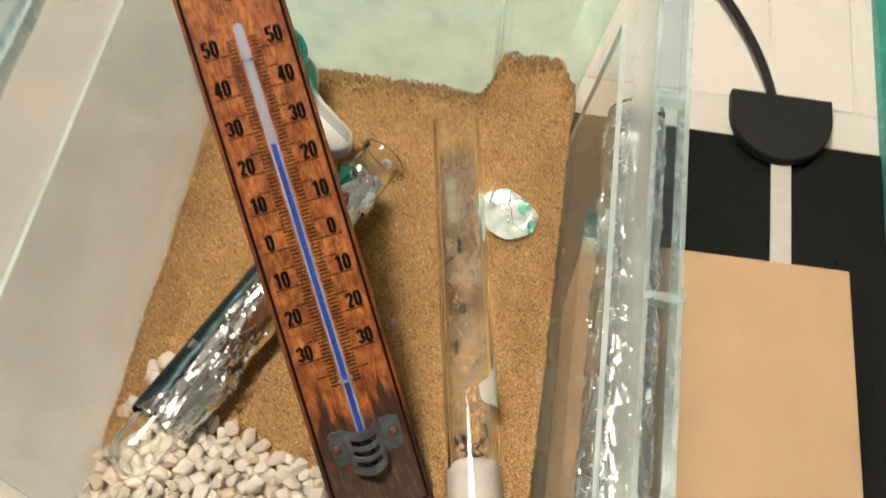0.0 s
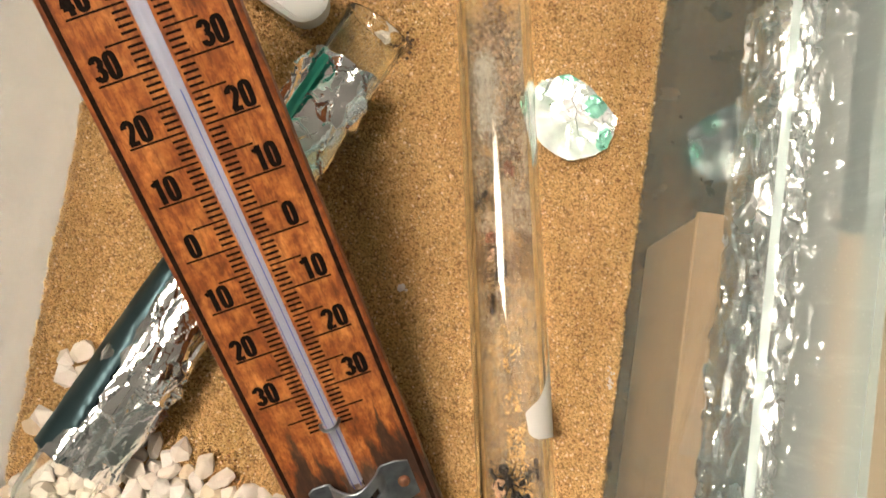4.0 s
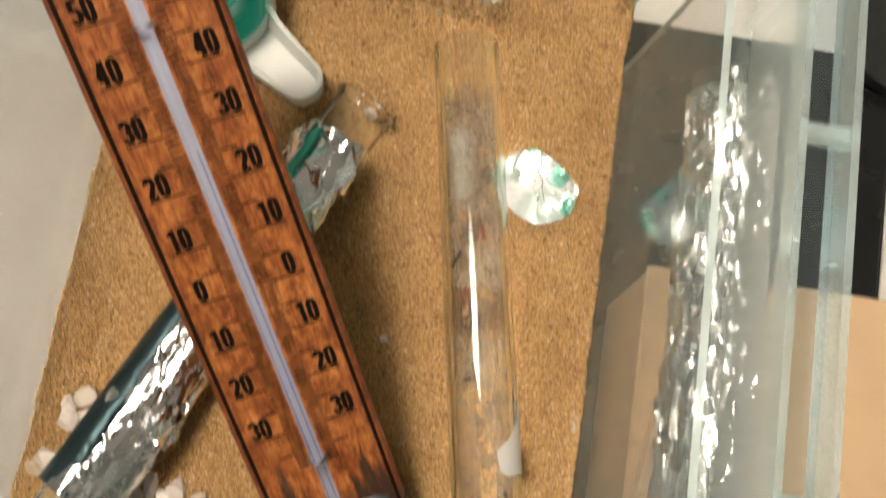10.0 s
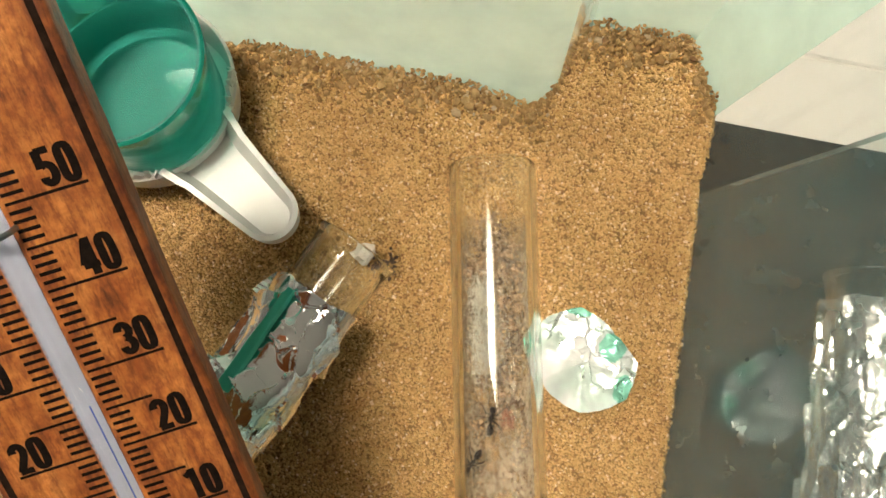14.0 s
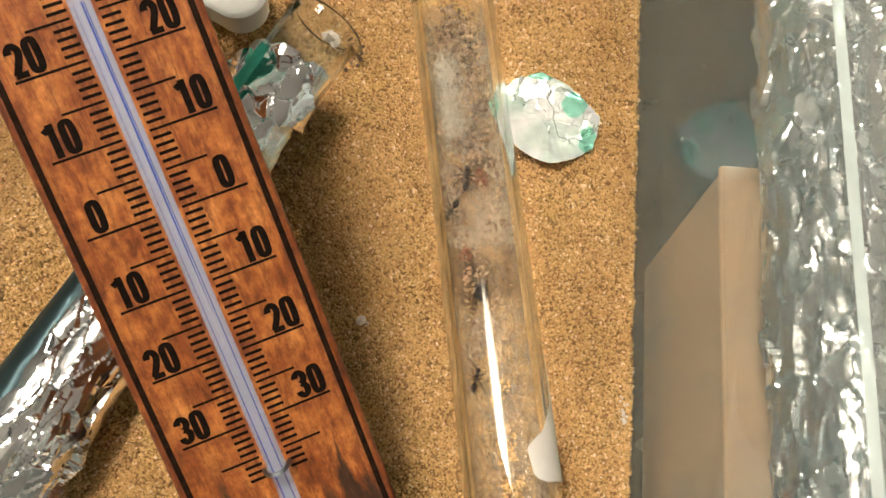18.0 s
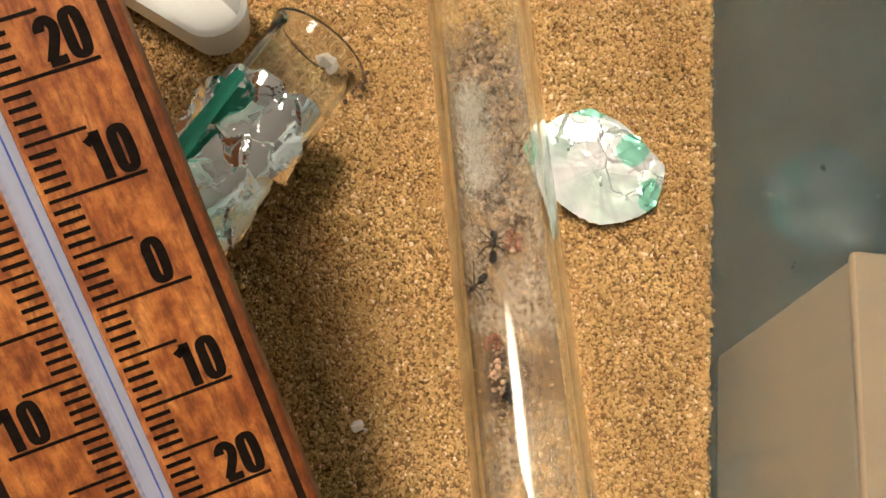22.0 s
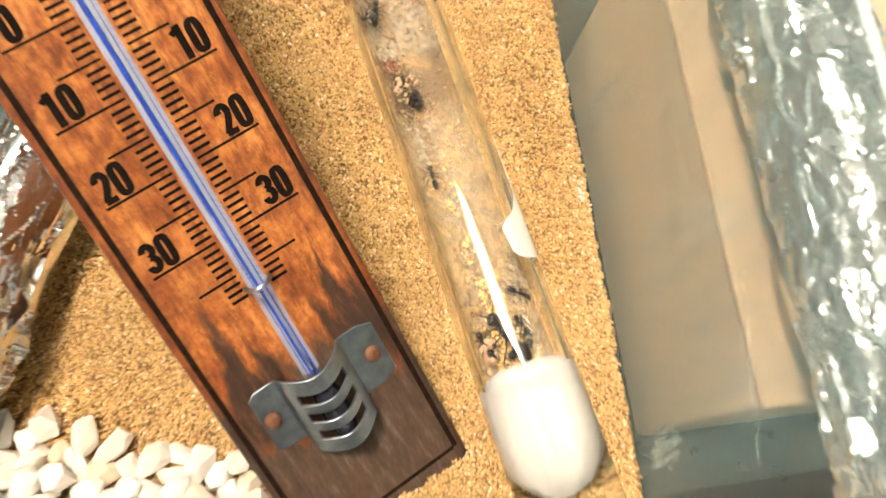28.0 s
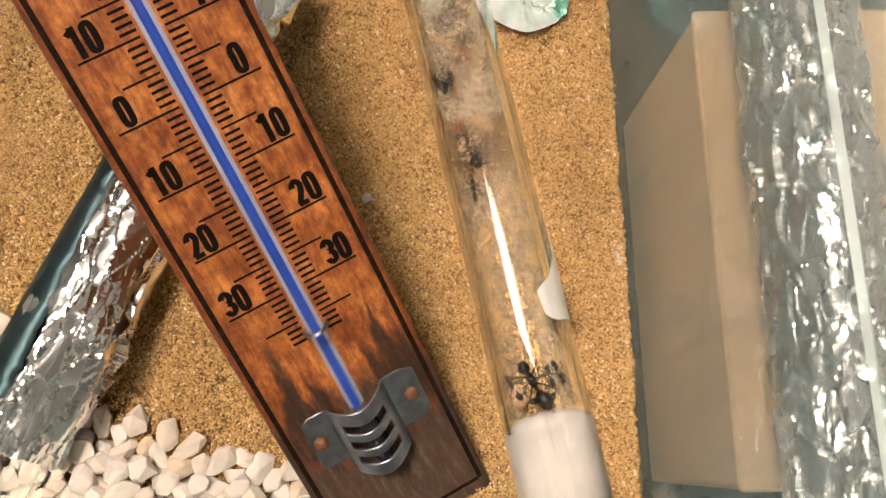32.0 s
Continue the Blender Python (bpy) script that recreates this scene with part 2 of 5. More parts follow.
def mat_board():
    """Stained, scorched wood; x runs across and y along the board, in metres."""
    n = Nodes("scorched_wood")
    co = n.coords()
    x, y, _ = n.split(co)
    stretch = n.add("ShaderNodeMapping", Vector=co, Scale=(1.0, 0.30, 1.0)).outputs[0]
    fig = n.noise(210, 6, 0.68, stretch)
    c = n.ramp(fig, (0.30, (0.24, 0.066, 0.016)), (0.43, (0.47, 0.155, 0.036)), (0.56, (0.60, 0.23, 0.057)), (0.75, (0.72, 0.33, 0.105)))
    cloud = n.ramp(n.noise(85, 4, 0.6, co), (0.38, (0.50, 0.36, 0.28)), (0.58, (1, 1, 1)))
    c = n.mix(0.72, c, cloud, "MULTIPLY")
    mottle = n.ramp(n.noise(330, 4, 0.7, co), (0.42, (0.62, 0.5, 0.44)), (0.6, (1, 1, 1)))
    c = n.mix(0.8, c, mottle, "MULTIPLY")
    fleck = n.ramp(n.noise(700, 5, 0.75, n.add("ShaderNodeMapping", Vector=co, Scale=(1.0, 0.22, 1.0)).outputs[0]), (0.40, (0.45, 0.32, 0.26)), (0.52, (1, 1, 1)), (0.66, (1.18, 1.14, 1.08)))
    c = n.mix(0.7, c, fleck, "MULTIPLY")
    pores = n.ramp(n.noise(1300, 3, 0.6, n.add("ShaderNodeMapping", Vector=co, Scale=(1.0, 0.14, 1.0)).outputs[0]), (0.55, (1, 1, 1)), (0.70, (0.48, 0.36, 0.30)))
    c = n.mix(0.65, c, pores, "MULTIPLY")
    flame_grain = n.add("ShaderNodeMapping", Vector=co, Scale=(1.0, 0.25, 1.0)).outputs[0]
    wob = n.math("MULTIPLY_ADD", n.noise(160, 5, 0.7, flame_grain), 0.022, -0.011)
    # scorched foot and flame-shaped burns above it
    foot = n.math("MULTIPLY", n.math("SUBTRACT", -0.071, n.math("ADD", y, wob)), 95.0)
    flames = 0.0
    for cx, tip, base, half in ((0.0128, -0.0525, -0.076, 0.0046), (0.0085, -0.061, -0.079, 0.003), (-0.0122, -0.0515, -0.078, 0.0048), (-0.0072, -0.062, -0.080, 0.0036), (0.0165, -0.058, -0.078, 0.003)):
        run = n.math("DIVIDE", n.math("SUBTRACT", tip, y), tip - base)
        off = n.math("ABSOLUTE", n.math("SUBTRACT", n.math("ADD", x, n.math("MULTIPLY", wob, 0.42)), cx))
        f = n.math("MULTIPLY", n.math("SUBTRACT", n.math("MULTIPLY", n.math("MINIMUM", run, 1.0), half), off), 420.0)
        f = n.math("MINIMUM", f, n.math("MULTIPLY", n.math("SUBTRACT", n.math("ADD", y, wob), base - 0.012), 80.0))
        flames = n.math("MAXIMUM", flames, n.math("MINIMUM", f, 1.0))
    flames = n.math("MAXIMUM", flames, 0.0)
    char = n.ramp(n.noise(520, 5, 0.7, n.add("ShaderNodeMapping", Vector=co, Scale=(1.0, 0.2, 1.0)).outputs[0]), (0.32, (0.022, 0.016, 0.012)), (0.53, (0.062, 0.045, 0.033)), (0.70, (0.15, 0.12, 0.094)))
    singed = n.ramp(n.math("MAXIMUM", n.math("MINIMUM", foot, 1.0), 0.0), (0.0, (0, 0, 0)), (0.6, (0.92, 0.92, 0.92)))
    c = n.mix(singed, c, char)
    burn = n.ramp(n.noise(430, 5, 0.7, flame_grain), (0.35, (0.012, 0.007, 0.005)), (0.55, (0.045, 0.022, 0.013)), (0.72, (0.16, 0.062, 0.028)))
    c = n.mix(n.ramp(flames, (0.0, (0, 0, 0)), (0.12, (0.65, 0.65, 0.65)), (0.22, (0.65, 0.65, 0.65))), c, (0.20, 0.05, 0.012))
    c = n.mix(n.ramp(flames, (0.12, (0, 0, 0)), (0.5, (0.92, 0.92, 0.92))), c, burn)
    edge = n.ramp(n.math("ADD", n.math("ABSOLUTE", x), n.math("MULTIPLY", wob, 0.08)), (0.0165, (1, 1, 1)), (0.0195, (0.50, 0.38, 0.32)), (0.0206, (0.62, 0.5, 0.42)))
    c = n.mix(0.9, c, edge, "MULTIPLY")
    r = n.math("MULTIPLY_ADD", n.noise(200, 3, 0.6, co), 0.22, 0.36)
    return n.done(n.principled(c, r, 0.0, n.bump(n.noise(800, 5, 0.65, stretch), 0.35, 0.0006)))


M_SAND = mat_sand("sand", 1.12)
# darker tone: the crust's own, and shade between grains coloured into the bed
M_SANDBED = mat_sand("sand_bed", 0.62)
M_FOIL = mat_foil(rough=0.09, mint=0.04, tone=1.02, crease=0.08)
M_FOIL_CUFF = mat_foil("cuff_foil", 0.04, 0.05, 1.04, None, 0.02)
# teal dye, darkened in the colour for the dim room the flap mirrors
M_FOIL_TEAL = mat_foil("teal_foil", 0.4, 0.0, 1.0, (0.060, 0.098, 0.108))
M_FOIL_GREEN = mat_plain("green_foil", (0.05, 0.52, 0.38), 0.4, 0.1, var=0.1)
M_FOIL_OUTER = mat_foil("plain_foil", 0.19, 0.0, 0.93, None, 0.13)
M_SCRAP = mat_scrap()
M_BOARD = mat_board()
M_INK = mat_plain("black_print", (0.010, 0.0065, 0.005), 0.8, var=0.4, scale=900, spec=0.08)
M_GROOVE = mat_plain("burnt_line_and_hole", (0.016, 0.009, 0.006), 0.85, var=0.5, scale=500, spec=0.08)
M_STEEL = mat_plain("zinc_steel", (0.30, 0.335, 0.375), 0.34, 1.0, var=0.25, scale=260, bump=0.15)
M_RUST = mat_plain("rusty_rivet", (0.17, 0.072, 0.036), 0.62, 0.3, var=0.45, scale=900, bump=0.5)
M_ENAMEL = mat_plain("milk_glass", (0.30, 0.315, 0.40), 0.2, var=0.05)
M_BLUE = mat_plain("blue_spirit", (0.010, 0.045, 0.30), 0.3, var=0.1)
# near black: shade behind the guard's slots is in the bulb's colour
M_BULB = mat_plain("bulb_glass", (0.02, 0.02, 0.03), 0.15, var=0.2)
M_GLASS = mat_glass("clear_glass", (0.985, 0.99, 0.98))
M_TUBEGLASS = mat_glass("tube_glass", (0.975, 0.985, 0.97), 1.47, 0.028)
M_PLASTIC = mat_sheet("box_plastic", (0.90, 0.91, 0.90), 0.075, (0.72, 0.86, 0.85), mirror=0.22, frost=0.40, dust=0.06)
M_FARWALL = mat_sheet("frosted_plastic", (0.80, 0.98, 0.905), 0.42, (0.70, 0.98, 0.88), 0.12)
M_RIM = mat_sheet("rim_plastic", (0.88, 0.95, 0.95), 0.30, (0.72, 0.85, 0.86), 0.08)
M_CHANNEL = mat_sheet("channel_plastic", (0.80, 0.86, 0.90), 0.025, (0.66, 0.80, 0.80), 0.06, mirror=0.4)
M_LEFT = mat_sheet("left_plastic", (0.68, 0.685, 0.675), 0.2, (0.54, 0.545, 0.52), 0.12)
M_PANE = mat_sheet("pane_glass", (0.94, 0.925, 0.92), 0.14, (0.28, 0.55, 0.60), 0.0, 0.004, 0.62, dust=0.075)
M_WATER = mat_glass("water", (0.985, 0.985, 0.97), 1.33)
M_PANE_EDGE = mat_sheet("pane_edge", (0.70, 0.90, 0.86), 0.6, (0.74, 0.84, 0.83), 0.1)
def mat_film():
    """Dust and moisture on the inside of the tube, denser towards its open end (z along the tube, metres)."""
    n = Nodes("dust_film")
    co = n.coords()
    _, _, z = n.split(co)
    reach = n.math("MULTIPLY", n.math("MINIMUM", n.math("MAXIMUM", n.math("SUBTRACT", z, 0.095), 0.0), 0.04), 25.0)
    dense = n.math("MULTIPLY_ADD", reach, 0.10, 0.55)
    dense = n.math("MULTIPLY", dense, n.math("MINIMUM", n.math("MAXIMUM", n.math("MULTIPLY", n.math("SUBTRACT", 0.2175, n.math("MULTIPLY_ADD", n.noise(160, 4, 0.6, co), 0.016, z)), 110.0), -0.0), 1.0))
    spots = n.ramp(n.noise(110, 6, 0.72, co), (0.36, (0.45, 0.45, 0.45)), (0.64, (1.3, 1.3, 1.3)))
    c = n.ramp(n.noise(900, 4, 0.6, co), (0.36, (0.14, 0.10, 0.072)), (0.5, (0.27, 0.22, 0.168)), (0.68, (0.40, 0.345, 0.28)))
    fleck = n.ramp(n.noise(620, 3, 0.6, co), (0.61, (0, 0, 0)), (0.66, (1, 1, 1)))
    c = n.mix(n.math("MULTIPLY", fleck, 0.8), c, (0.055, 0.03, 0.018))
    # a brown stain half-way along
    off = n.math("ABSOLUTE", n.math("SUBTRACT", z, 0.1275))
    stain = n.math("MULTIPLY", n.math("SUBTRACT", n.math("MULTIPLY_ADD", n.noise(95, 4, 0.6, co), 0.030, -0.0045), off), 160.0)
    stain = n.math("MINIMUM", n.math("MAXIMUM", stain, 0.0), 0.8)
    c = n.mix(stain, c, (0.085, 0.04, 0.02))
    clear = n.add("ShaderNodeBsdfTransparent", Color=(0.95, 0.93, 0.9, 1))
    dust = n.principled(c, 0.85, 0.0, n.bump(n.noise(500, 3, 0.6, co), 0.3, 0.0006))
    return n.done(n.add("ShaderNodeMixShader", Fac=n.math("MINIMUM", n.math("MAXIMUM", n.math("MULTIPLY", dense, spots), n.math("MULTIPLY", stain, 0.75)), 0.85), i1=clear, i2=dust))


M_FILM = mat_film()
M_COUNTER = mat_plain("white_laminate", (0.74, 0.72, 0.68), 0.35, var=0.04, scale=14)
M_TILE = mat_plain("white_tile", (0.80, 0.78, 0.74), 0.22, var=0.03, scale=25)
M_GROUT = mat_plain("grout", (0.75, 0.72, 0.67), 0.85, var=0.15, scale=300)
M_HOB = mat_plain("black_glass", (0.012, 0.013, 0.013), 0.12, var=0.2)
M_RUBBER = mat_plain("black_plastic", (0.007, 0.009, 0.008), 0.75, var=0.25, scale=200, bump=0.2)
M_STRIP = mat_plain("grey_strip", (0.62, 0.60, 0.56), 0.4, var=0.06)
M_CARD = mat_plain("manila_cardboard", (0.60, 0.42, 0.25), 0.8, var=0.045, scale=35, bump=0.12, fine=1500)
M_COTTON = mat_plain("cotton_wool", (0.49, 0.455, 0.445), 0.95, var=0.12, scale=90, bump=1.0, fine=420)
M_SCOOP = mat_plain("white_plastic", (0.68, 0.69, 0.66), 0.38, var=0.04, scale=60, bump=0.05)
M_PAPER = mat_plain("white_paper", (0.68, 0.68, 0.65), 0.7, var=0.05)
M_ANT = mat_plain("ant_shell", (0.016, 0.011, 0.010), 0.28, var=0.5, scale=800)
M_DIRT = mat_plain("tube_dirt", (0.34, 0.235, 0.15), 0.9, var=0.5, scale=500, bump=0.6)
M_WASTE = mat_plain("dark_waste", (0.085, 0.05, 0.032), 0.85, var=0.5, scale=600, bump=0.5)
M_MOULD = mat_plain("pale_mould", (0.66, 0.62, 0.54), 0.95, var=0.25, scale=700, bump=0.6)
M_FOOD = mat_plain("red_crumb", (0.20, 0.075, 0.04), 0.6, var=0.35, scale=700)
M_LARVA = mat_plain("pale_brood", (0.44, 0.265, 0.17), 0.5, var=0.2, scale=600)
# unseen room: pale ceiling brightens the foil, dark walls keep the fill low
M_CEILING = mat_plain("ceiling_paint", (0.86, 0.85, 0.83), 0.8, var=0.03, scale=2)
# paler north and east walls, out of view, added to brighten the foil
M_WALL_FILL = mat_plain("fill_wall_paint", (0.55, 0.545, 0.53), 0.7, var=0.03, scale=2)
M_WALL = mat_plain("wall_paint", (0.24, 0.24, 0.24), 0.8, var=0.04, scale=2)


def mat_stone():
    n = Nodes("white_stone")
    co = n.coords()
    hue = n.add("ShaderNodeObjectInfo").outputs["Random"]
    base = n.ramp(hue, (0.0, (0.68, 0.60, 0.51)), (0.35, (0.71, 0.65, 0.59)), (0.85, (0.75, 0.70, 0.655)), (1.0, (0.66, 0.54, 0.39)))
    c = n.mix(0.35, base, n.ramp(n.noise(330, 5, 0.6, co), (0.3, (0.72, 0.66, 0.56)), (0.65, (1, 1, 1))), "MULTIPLY")
    return n.done(n.principled(c, 0.55, 0.0, n.bump(n.noise(520, 4, 0.6, co), 0.4, 0.0008), Subsurface_Weight=0.0))


M_STONE = mat_stone()


def mat_teal():
    n = Nodes("teal_plastic")
    clear = n.add("ShaderNodeBsdfTransparent", Color=(0.30, 0.80, 0.72, 1))
    milk = n.principled((0.05, 0.36, 0.32), 0.3)
    body = n.add("ShaderNodeMixShader", Fac=0.36, i1=clear, i2=milk)
    gloss = n.add("ShaderNodeBsdfGlossy", Roughness=0.08)
    return n.done(n.add("ShaderNodeMixShader", Fac=n.mirror(1.0), i1=body, i2=gloss))


M_TEAL = mat_teal()

# ---- room ----
ROOM = 1500
lamp_at = (-510, 120, 1750)


def slab(name, x0, x1, y0, y1, z0, z1, material):
    return tagged(part(name, box_bm(x0, x1, y0, y1, z0, z1), material, smooth=False), kind="structure")


# unseen shell closing the room; its pale sides bounce light onto the foil
slab("ceiling", -ROOM, ROOM, -ROOM, ROOM, 1800, 1850, M_CEILING)
slab("floor", -ROOM, ROOM, -ROOM, ROOM, -950, -900, M_WALL)
slab("wall_north", -ROOM, ROOM, ROOM, ROOM + 50, -900, 1800, M_WALL_FILL)
slab("wall_south", -ROOM, ROOM, -ROOM - 50, -ROOM, -900, 1800, M_WALL)
slab("wall_west", -ROOM - 50, -ROOM, -ROOM, ROOM, -900, 1800, M_WALL)
slab("wall_east", ROOM, ROOM + 50, -ROOM, ROOM, -900, 1800, M_WALL_FILL)


def ceiling_lamp():
    t = thing("ceiling_lamp", "flat white ceiling lamp, switched on", "lamp", mmpose(*lamp_at))
    n = Nodes("lamp_glow")
    x, y, _ = n.split()
    run = n.math("ADD", y, 0.5)
    fade = n.ramp(run, (0.37, (0.0, 0.0, 0.0)), (0.385, (1, 1, 1)), (0.62, (1, 1, 1)), (0.68, (0.3, 0.3, 0.3)), (0.79, (0.01, 0.01, 0.01)))
    fade = n.math("MULTIPLY", fade, n.ramp(n.math("ABSOLUTE", x), (0.13, (1, 1, 1)), (0.20, (0.4, 0.4, 0.4)), (0.31, (0.03, 0.03, 0.03))))
    glow = n.done(n.add("ShaderNodeEmission", Color=(1.0, 0.86, 0.72, 1), Strength=n.math("MULTIPLY", fade, LAMP)))
    part("diffuser", box_bm(-410, 410, -300, 300, -14, -6, 3), glow, t, "glowing diffuser", False)
    part("housing", box_bm(-425, 425, -315, 315, -6, 50, 4), M_SCOOP, t, "", False)


ceiling_lamp()

# ---- counter ----
TABLE = -22.0
counter = tagged(part("counter", box_bm(-700, 700, -420, 168, TABLE - 40, TABLE, 1.0), M_COUNTER, smooth=False), kind="structure")
grout = tagged(part("counter_grout", box_bm(-700, 700, 168.2, 520, TABLE - 40, TABLE - 1.2), M_GROUT, smooth=False), kind="structure")
tile_mesh = None
for ix in range(-6, 9):
    for iy in range(3):
        if tile_mesh is None:
            bm = box_bm(0.6, 45.4, 0.6, 99.4, -6, -0.2, 0.6, 1)
            tile_mesh = part("tile", bm, M_TILE, grout, smooth=False, at=mmpose(171.5 + 46 * ix, 168.4 + 100 * iy, TABLE))
        else:
            mesh_part("tile", tile_mesh.data, M_TILE, grout, "", False, mmpose(171.5 + 46 * ix, 168.4 + 100 * iy, TABLE))

hob = thing("glass_hob", "black glass hob plate set on the white counter", "hob")
part("glass_plate", box_bm(30, 228, -330, 141, TABLE + 0.2, TABLE + 4, 0.8), M_HOB, hob, smooth=False)
part("edge_trim", box_bm(228.3, 236, -330, 300, TABLE + 0.2, TABLE + 7, 0.8), mat_plain("teal_edge", (0.05, 0.30, 0.25), 0.25), hob, "teal edge strip", False)


def black_stand():
    """A flat half-round black holder on a light strip, with its cable."""
    t = thing("cable_holder", "black half-round cable holder on a pale strip", "holder", mmpose(174.6, 165, TABLE + 4))
    bm = bmesh.new()
    outline = [(-26, 0)] + [(26 * math.cos(a) if abs(math.cos(a)) > 1e-9 else 0, -12 - 29 * abs(math.sin(a))) for a in (math.pi + math.pi * k / 24 for k in range(25))] + [(26, 0)]
    top = [bm.verts.new((x, y, 8)) for x, y in outline]
    bm.faces.new(top)
    r = bmesh.ops.extrude_face_region(bm, geom=bm.faces[:])
    bmesh.ops.translate(bm, verts=[v for v in r["geom"] if isinstance(v, bmesh.types.BMVert)], vec=(0, 0, -6.5))
    bmesh.ops.recalc_face_normals(bm, faces=bm.faces)
    bmesh.ops.bevel(bm, geom=[e for e in bm.edges if e.calc_face_angle(0) > 0.8], offset=0.8, segments=2, profile=0.5, affect="EDGES")
    head = part("head", bm, M_RUBBER, t, "matt black half-round head", False)
    part("strip", box_bm(-3.2, 6.8, -260, -20, 0.2, 2.0, 0.4), M_STRIP, t, "pale flat strip", False)
    part("cable", sweep_bm([(-4.2 - 0.2 * y - 0.0032 * y * y, y, 5.5) for y in range(-6, 120, 6)], [2.9] + [2.3] * 20, 12), M_RUBBER, head, "black cable")


black_stand()


def carton():
    t = thing("cardboard_box", "plain closed manila cardboard box lying on the hob", "box", mmpose(78.2, -76.0, TABLE + 4.3, 0, 0, 1.5))
    h = 52 - TABLE - 4.3
    part("body", box_bm(0, 105, 0, 104.2, 0, h - 2.4, 1.6, 3), M_CARD, t)
    part("lid", box_bm(-0.4, 105.4, -0.4, 104.6, h - 2.2, h, 1.0, 3), M_CARD, t)


carton()

# ---- the plastic box ----
FLOOR = -12.0


def box_outline(z):
    """The inner outline of the box at a height: it flares upwards and has a step in its far wall."""
    o = 0.148 * (z - 0)
    xl, xr = -113 - 0.13 * z, 67.6 + o
    pts = [(xl, -122 - o), (xr + 4, -122 - o), (xr - 2.2, 132), (xr - 4, 141), (xr - 11, 151 + o), (30, 153.5 + o)]
    pts += [(27, 150 + o), (26, 140 + o), (23.5, 134 + o), (18, 131.5 + o), (xl - 4 + 0.0, 131.5 + o)]
    return pts


def plastic_box():
    t = thing("plastic_storage_box", "clear teal-tinted plastic storage box holding sand", "storage box")
    levels = [FLOOR, 0, 40, 90, 130]
    rings = [box_outline(z) for z in levels]
    n = len(rings[0])
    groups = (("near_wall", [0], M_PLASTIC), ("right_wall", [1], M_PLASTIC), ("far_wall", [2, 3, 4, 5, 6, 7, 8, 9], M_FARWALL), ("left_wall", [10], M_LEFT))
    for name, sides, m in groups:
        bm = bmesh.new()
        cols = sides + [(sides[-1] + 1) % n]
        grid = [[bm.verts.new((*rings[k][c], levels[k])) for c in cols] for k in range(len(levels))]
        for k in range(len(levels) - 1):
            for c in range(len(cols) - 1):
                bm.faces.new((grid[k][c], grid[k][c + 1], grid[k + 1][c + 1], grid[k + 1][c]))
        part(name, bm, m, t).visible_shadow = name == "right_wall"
    bm = bmesh.new()
    bm.faces.new([bm.verts.new((x, y, FLOOR)) for x, y in box_outline(FLOOR)])
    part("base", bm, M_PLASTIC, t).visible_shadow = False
    # the rim: an inner lip, a channel and an outer lip
    for name, out, z0, z1, wide in (("inner_lip", 0.0, 123, 130, 1.6), ("outer_lip", 10.0, 119, 131, 1.6), ("rim_channel", 1.7, 123.2, 124, 8.2)):
        bm = bmesh.new()
        rim = box_outline(130)
        cx, cy = -10, 0
        grow = lambda p, d: (p[0] + (d if p[0] > 40 else -d if p[0] < -80 else 0), p[1] + (d if p[1] > 60 else -d if p[1] < -60 else 0))
        loops = [[bm.verts.new((*grow(p, d), z)) for p in rim] for d, z in ((out, z0), (out, z1), (out + wide, z1), (out + wide, z0))]
        for a, b in zip(loops, loops[1:] + loops[:1]):
            for k in range(len(rim)):
                bm.faces.new((a[k], a[(k + 1) % len(rim)], b[(k + 1) % len(rim)], b[k]))
        bmesh.ops.recalc_face_normals(bm, faces=bm.faces)
        lip = part(name, bm, M_CHANNEL if name == "rim_channel" else M_RIM, t, smooth=False)
        lip.visible_shadow = False
        if name == "outer_lip":
            outer = lip
    for y in (-104, -30, 43.5):
        x = 87.0 - (y - 43) * 0.031
        part("rib", box_bm(x, x + 12, y - 1.6, y + 1.6, 124, 129.5, 0.6), M_RIM, outer, "", False).visible_shadow = False


plastic_box()


def pane(name, a, b, c, d, label):
    """A standing glass pane: near foot, far foot, far top, near top."""
    t = thing(name, label, "glass pane")
    a, b, c, d = map(Vector, (a, b, c, d))
    nrm = (b - a).cross(d - a).normalized() * 2.0
    bm = bmesh.new()
    f = [bm.verts.new(p) for p in (a, b, c, d)]
    bm.faces.new(f)
    part("sheet", bm, M_PANE, t, smooth=False)
    bm = bmesh.new()
    f = [bm.verts.new(p) for p in (a, b, c, d)]
    g = [bm.verts.new(p + nrm) for p in (a, b, c, d)]
    for i, j in ((1, 2), (2, 3), (3, 0)):
        bm.faces.new((f[i], f[j], g[j], g[i]))
    part("cut_edge", bm, M_PANE_EDGE, t, "pale teal cut edge", False).visible_shadow = False
    return t


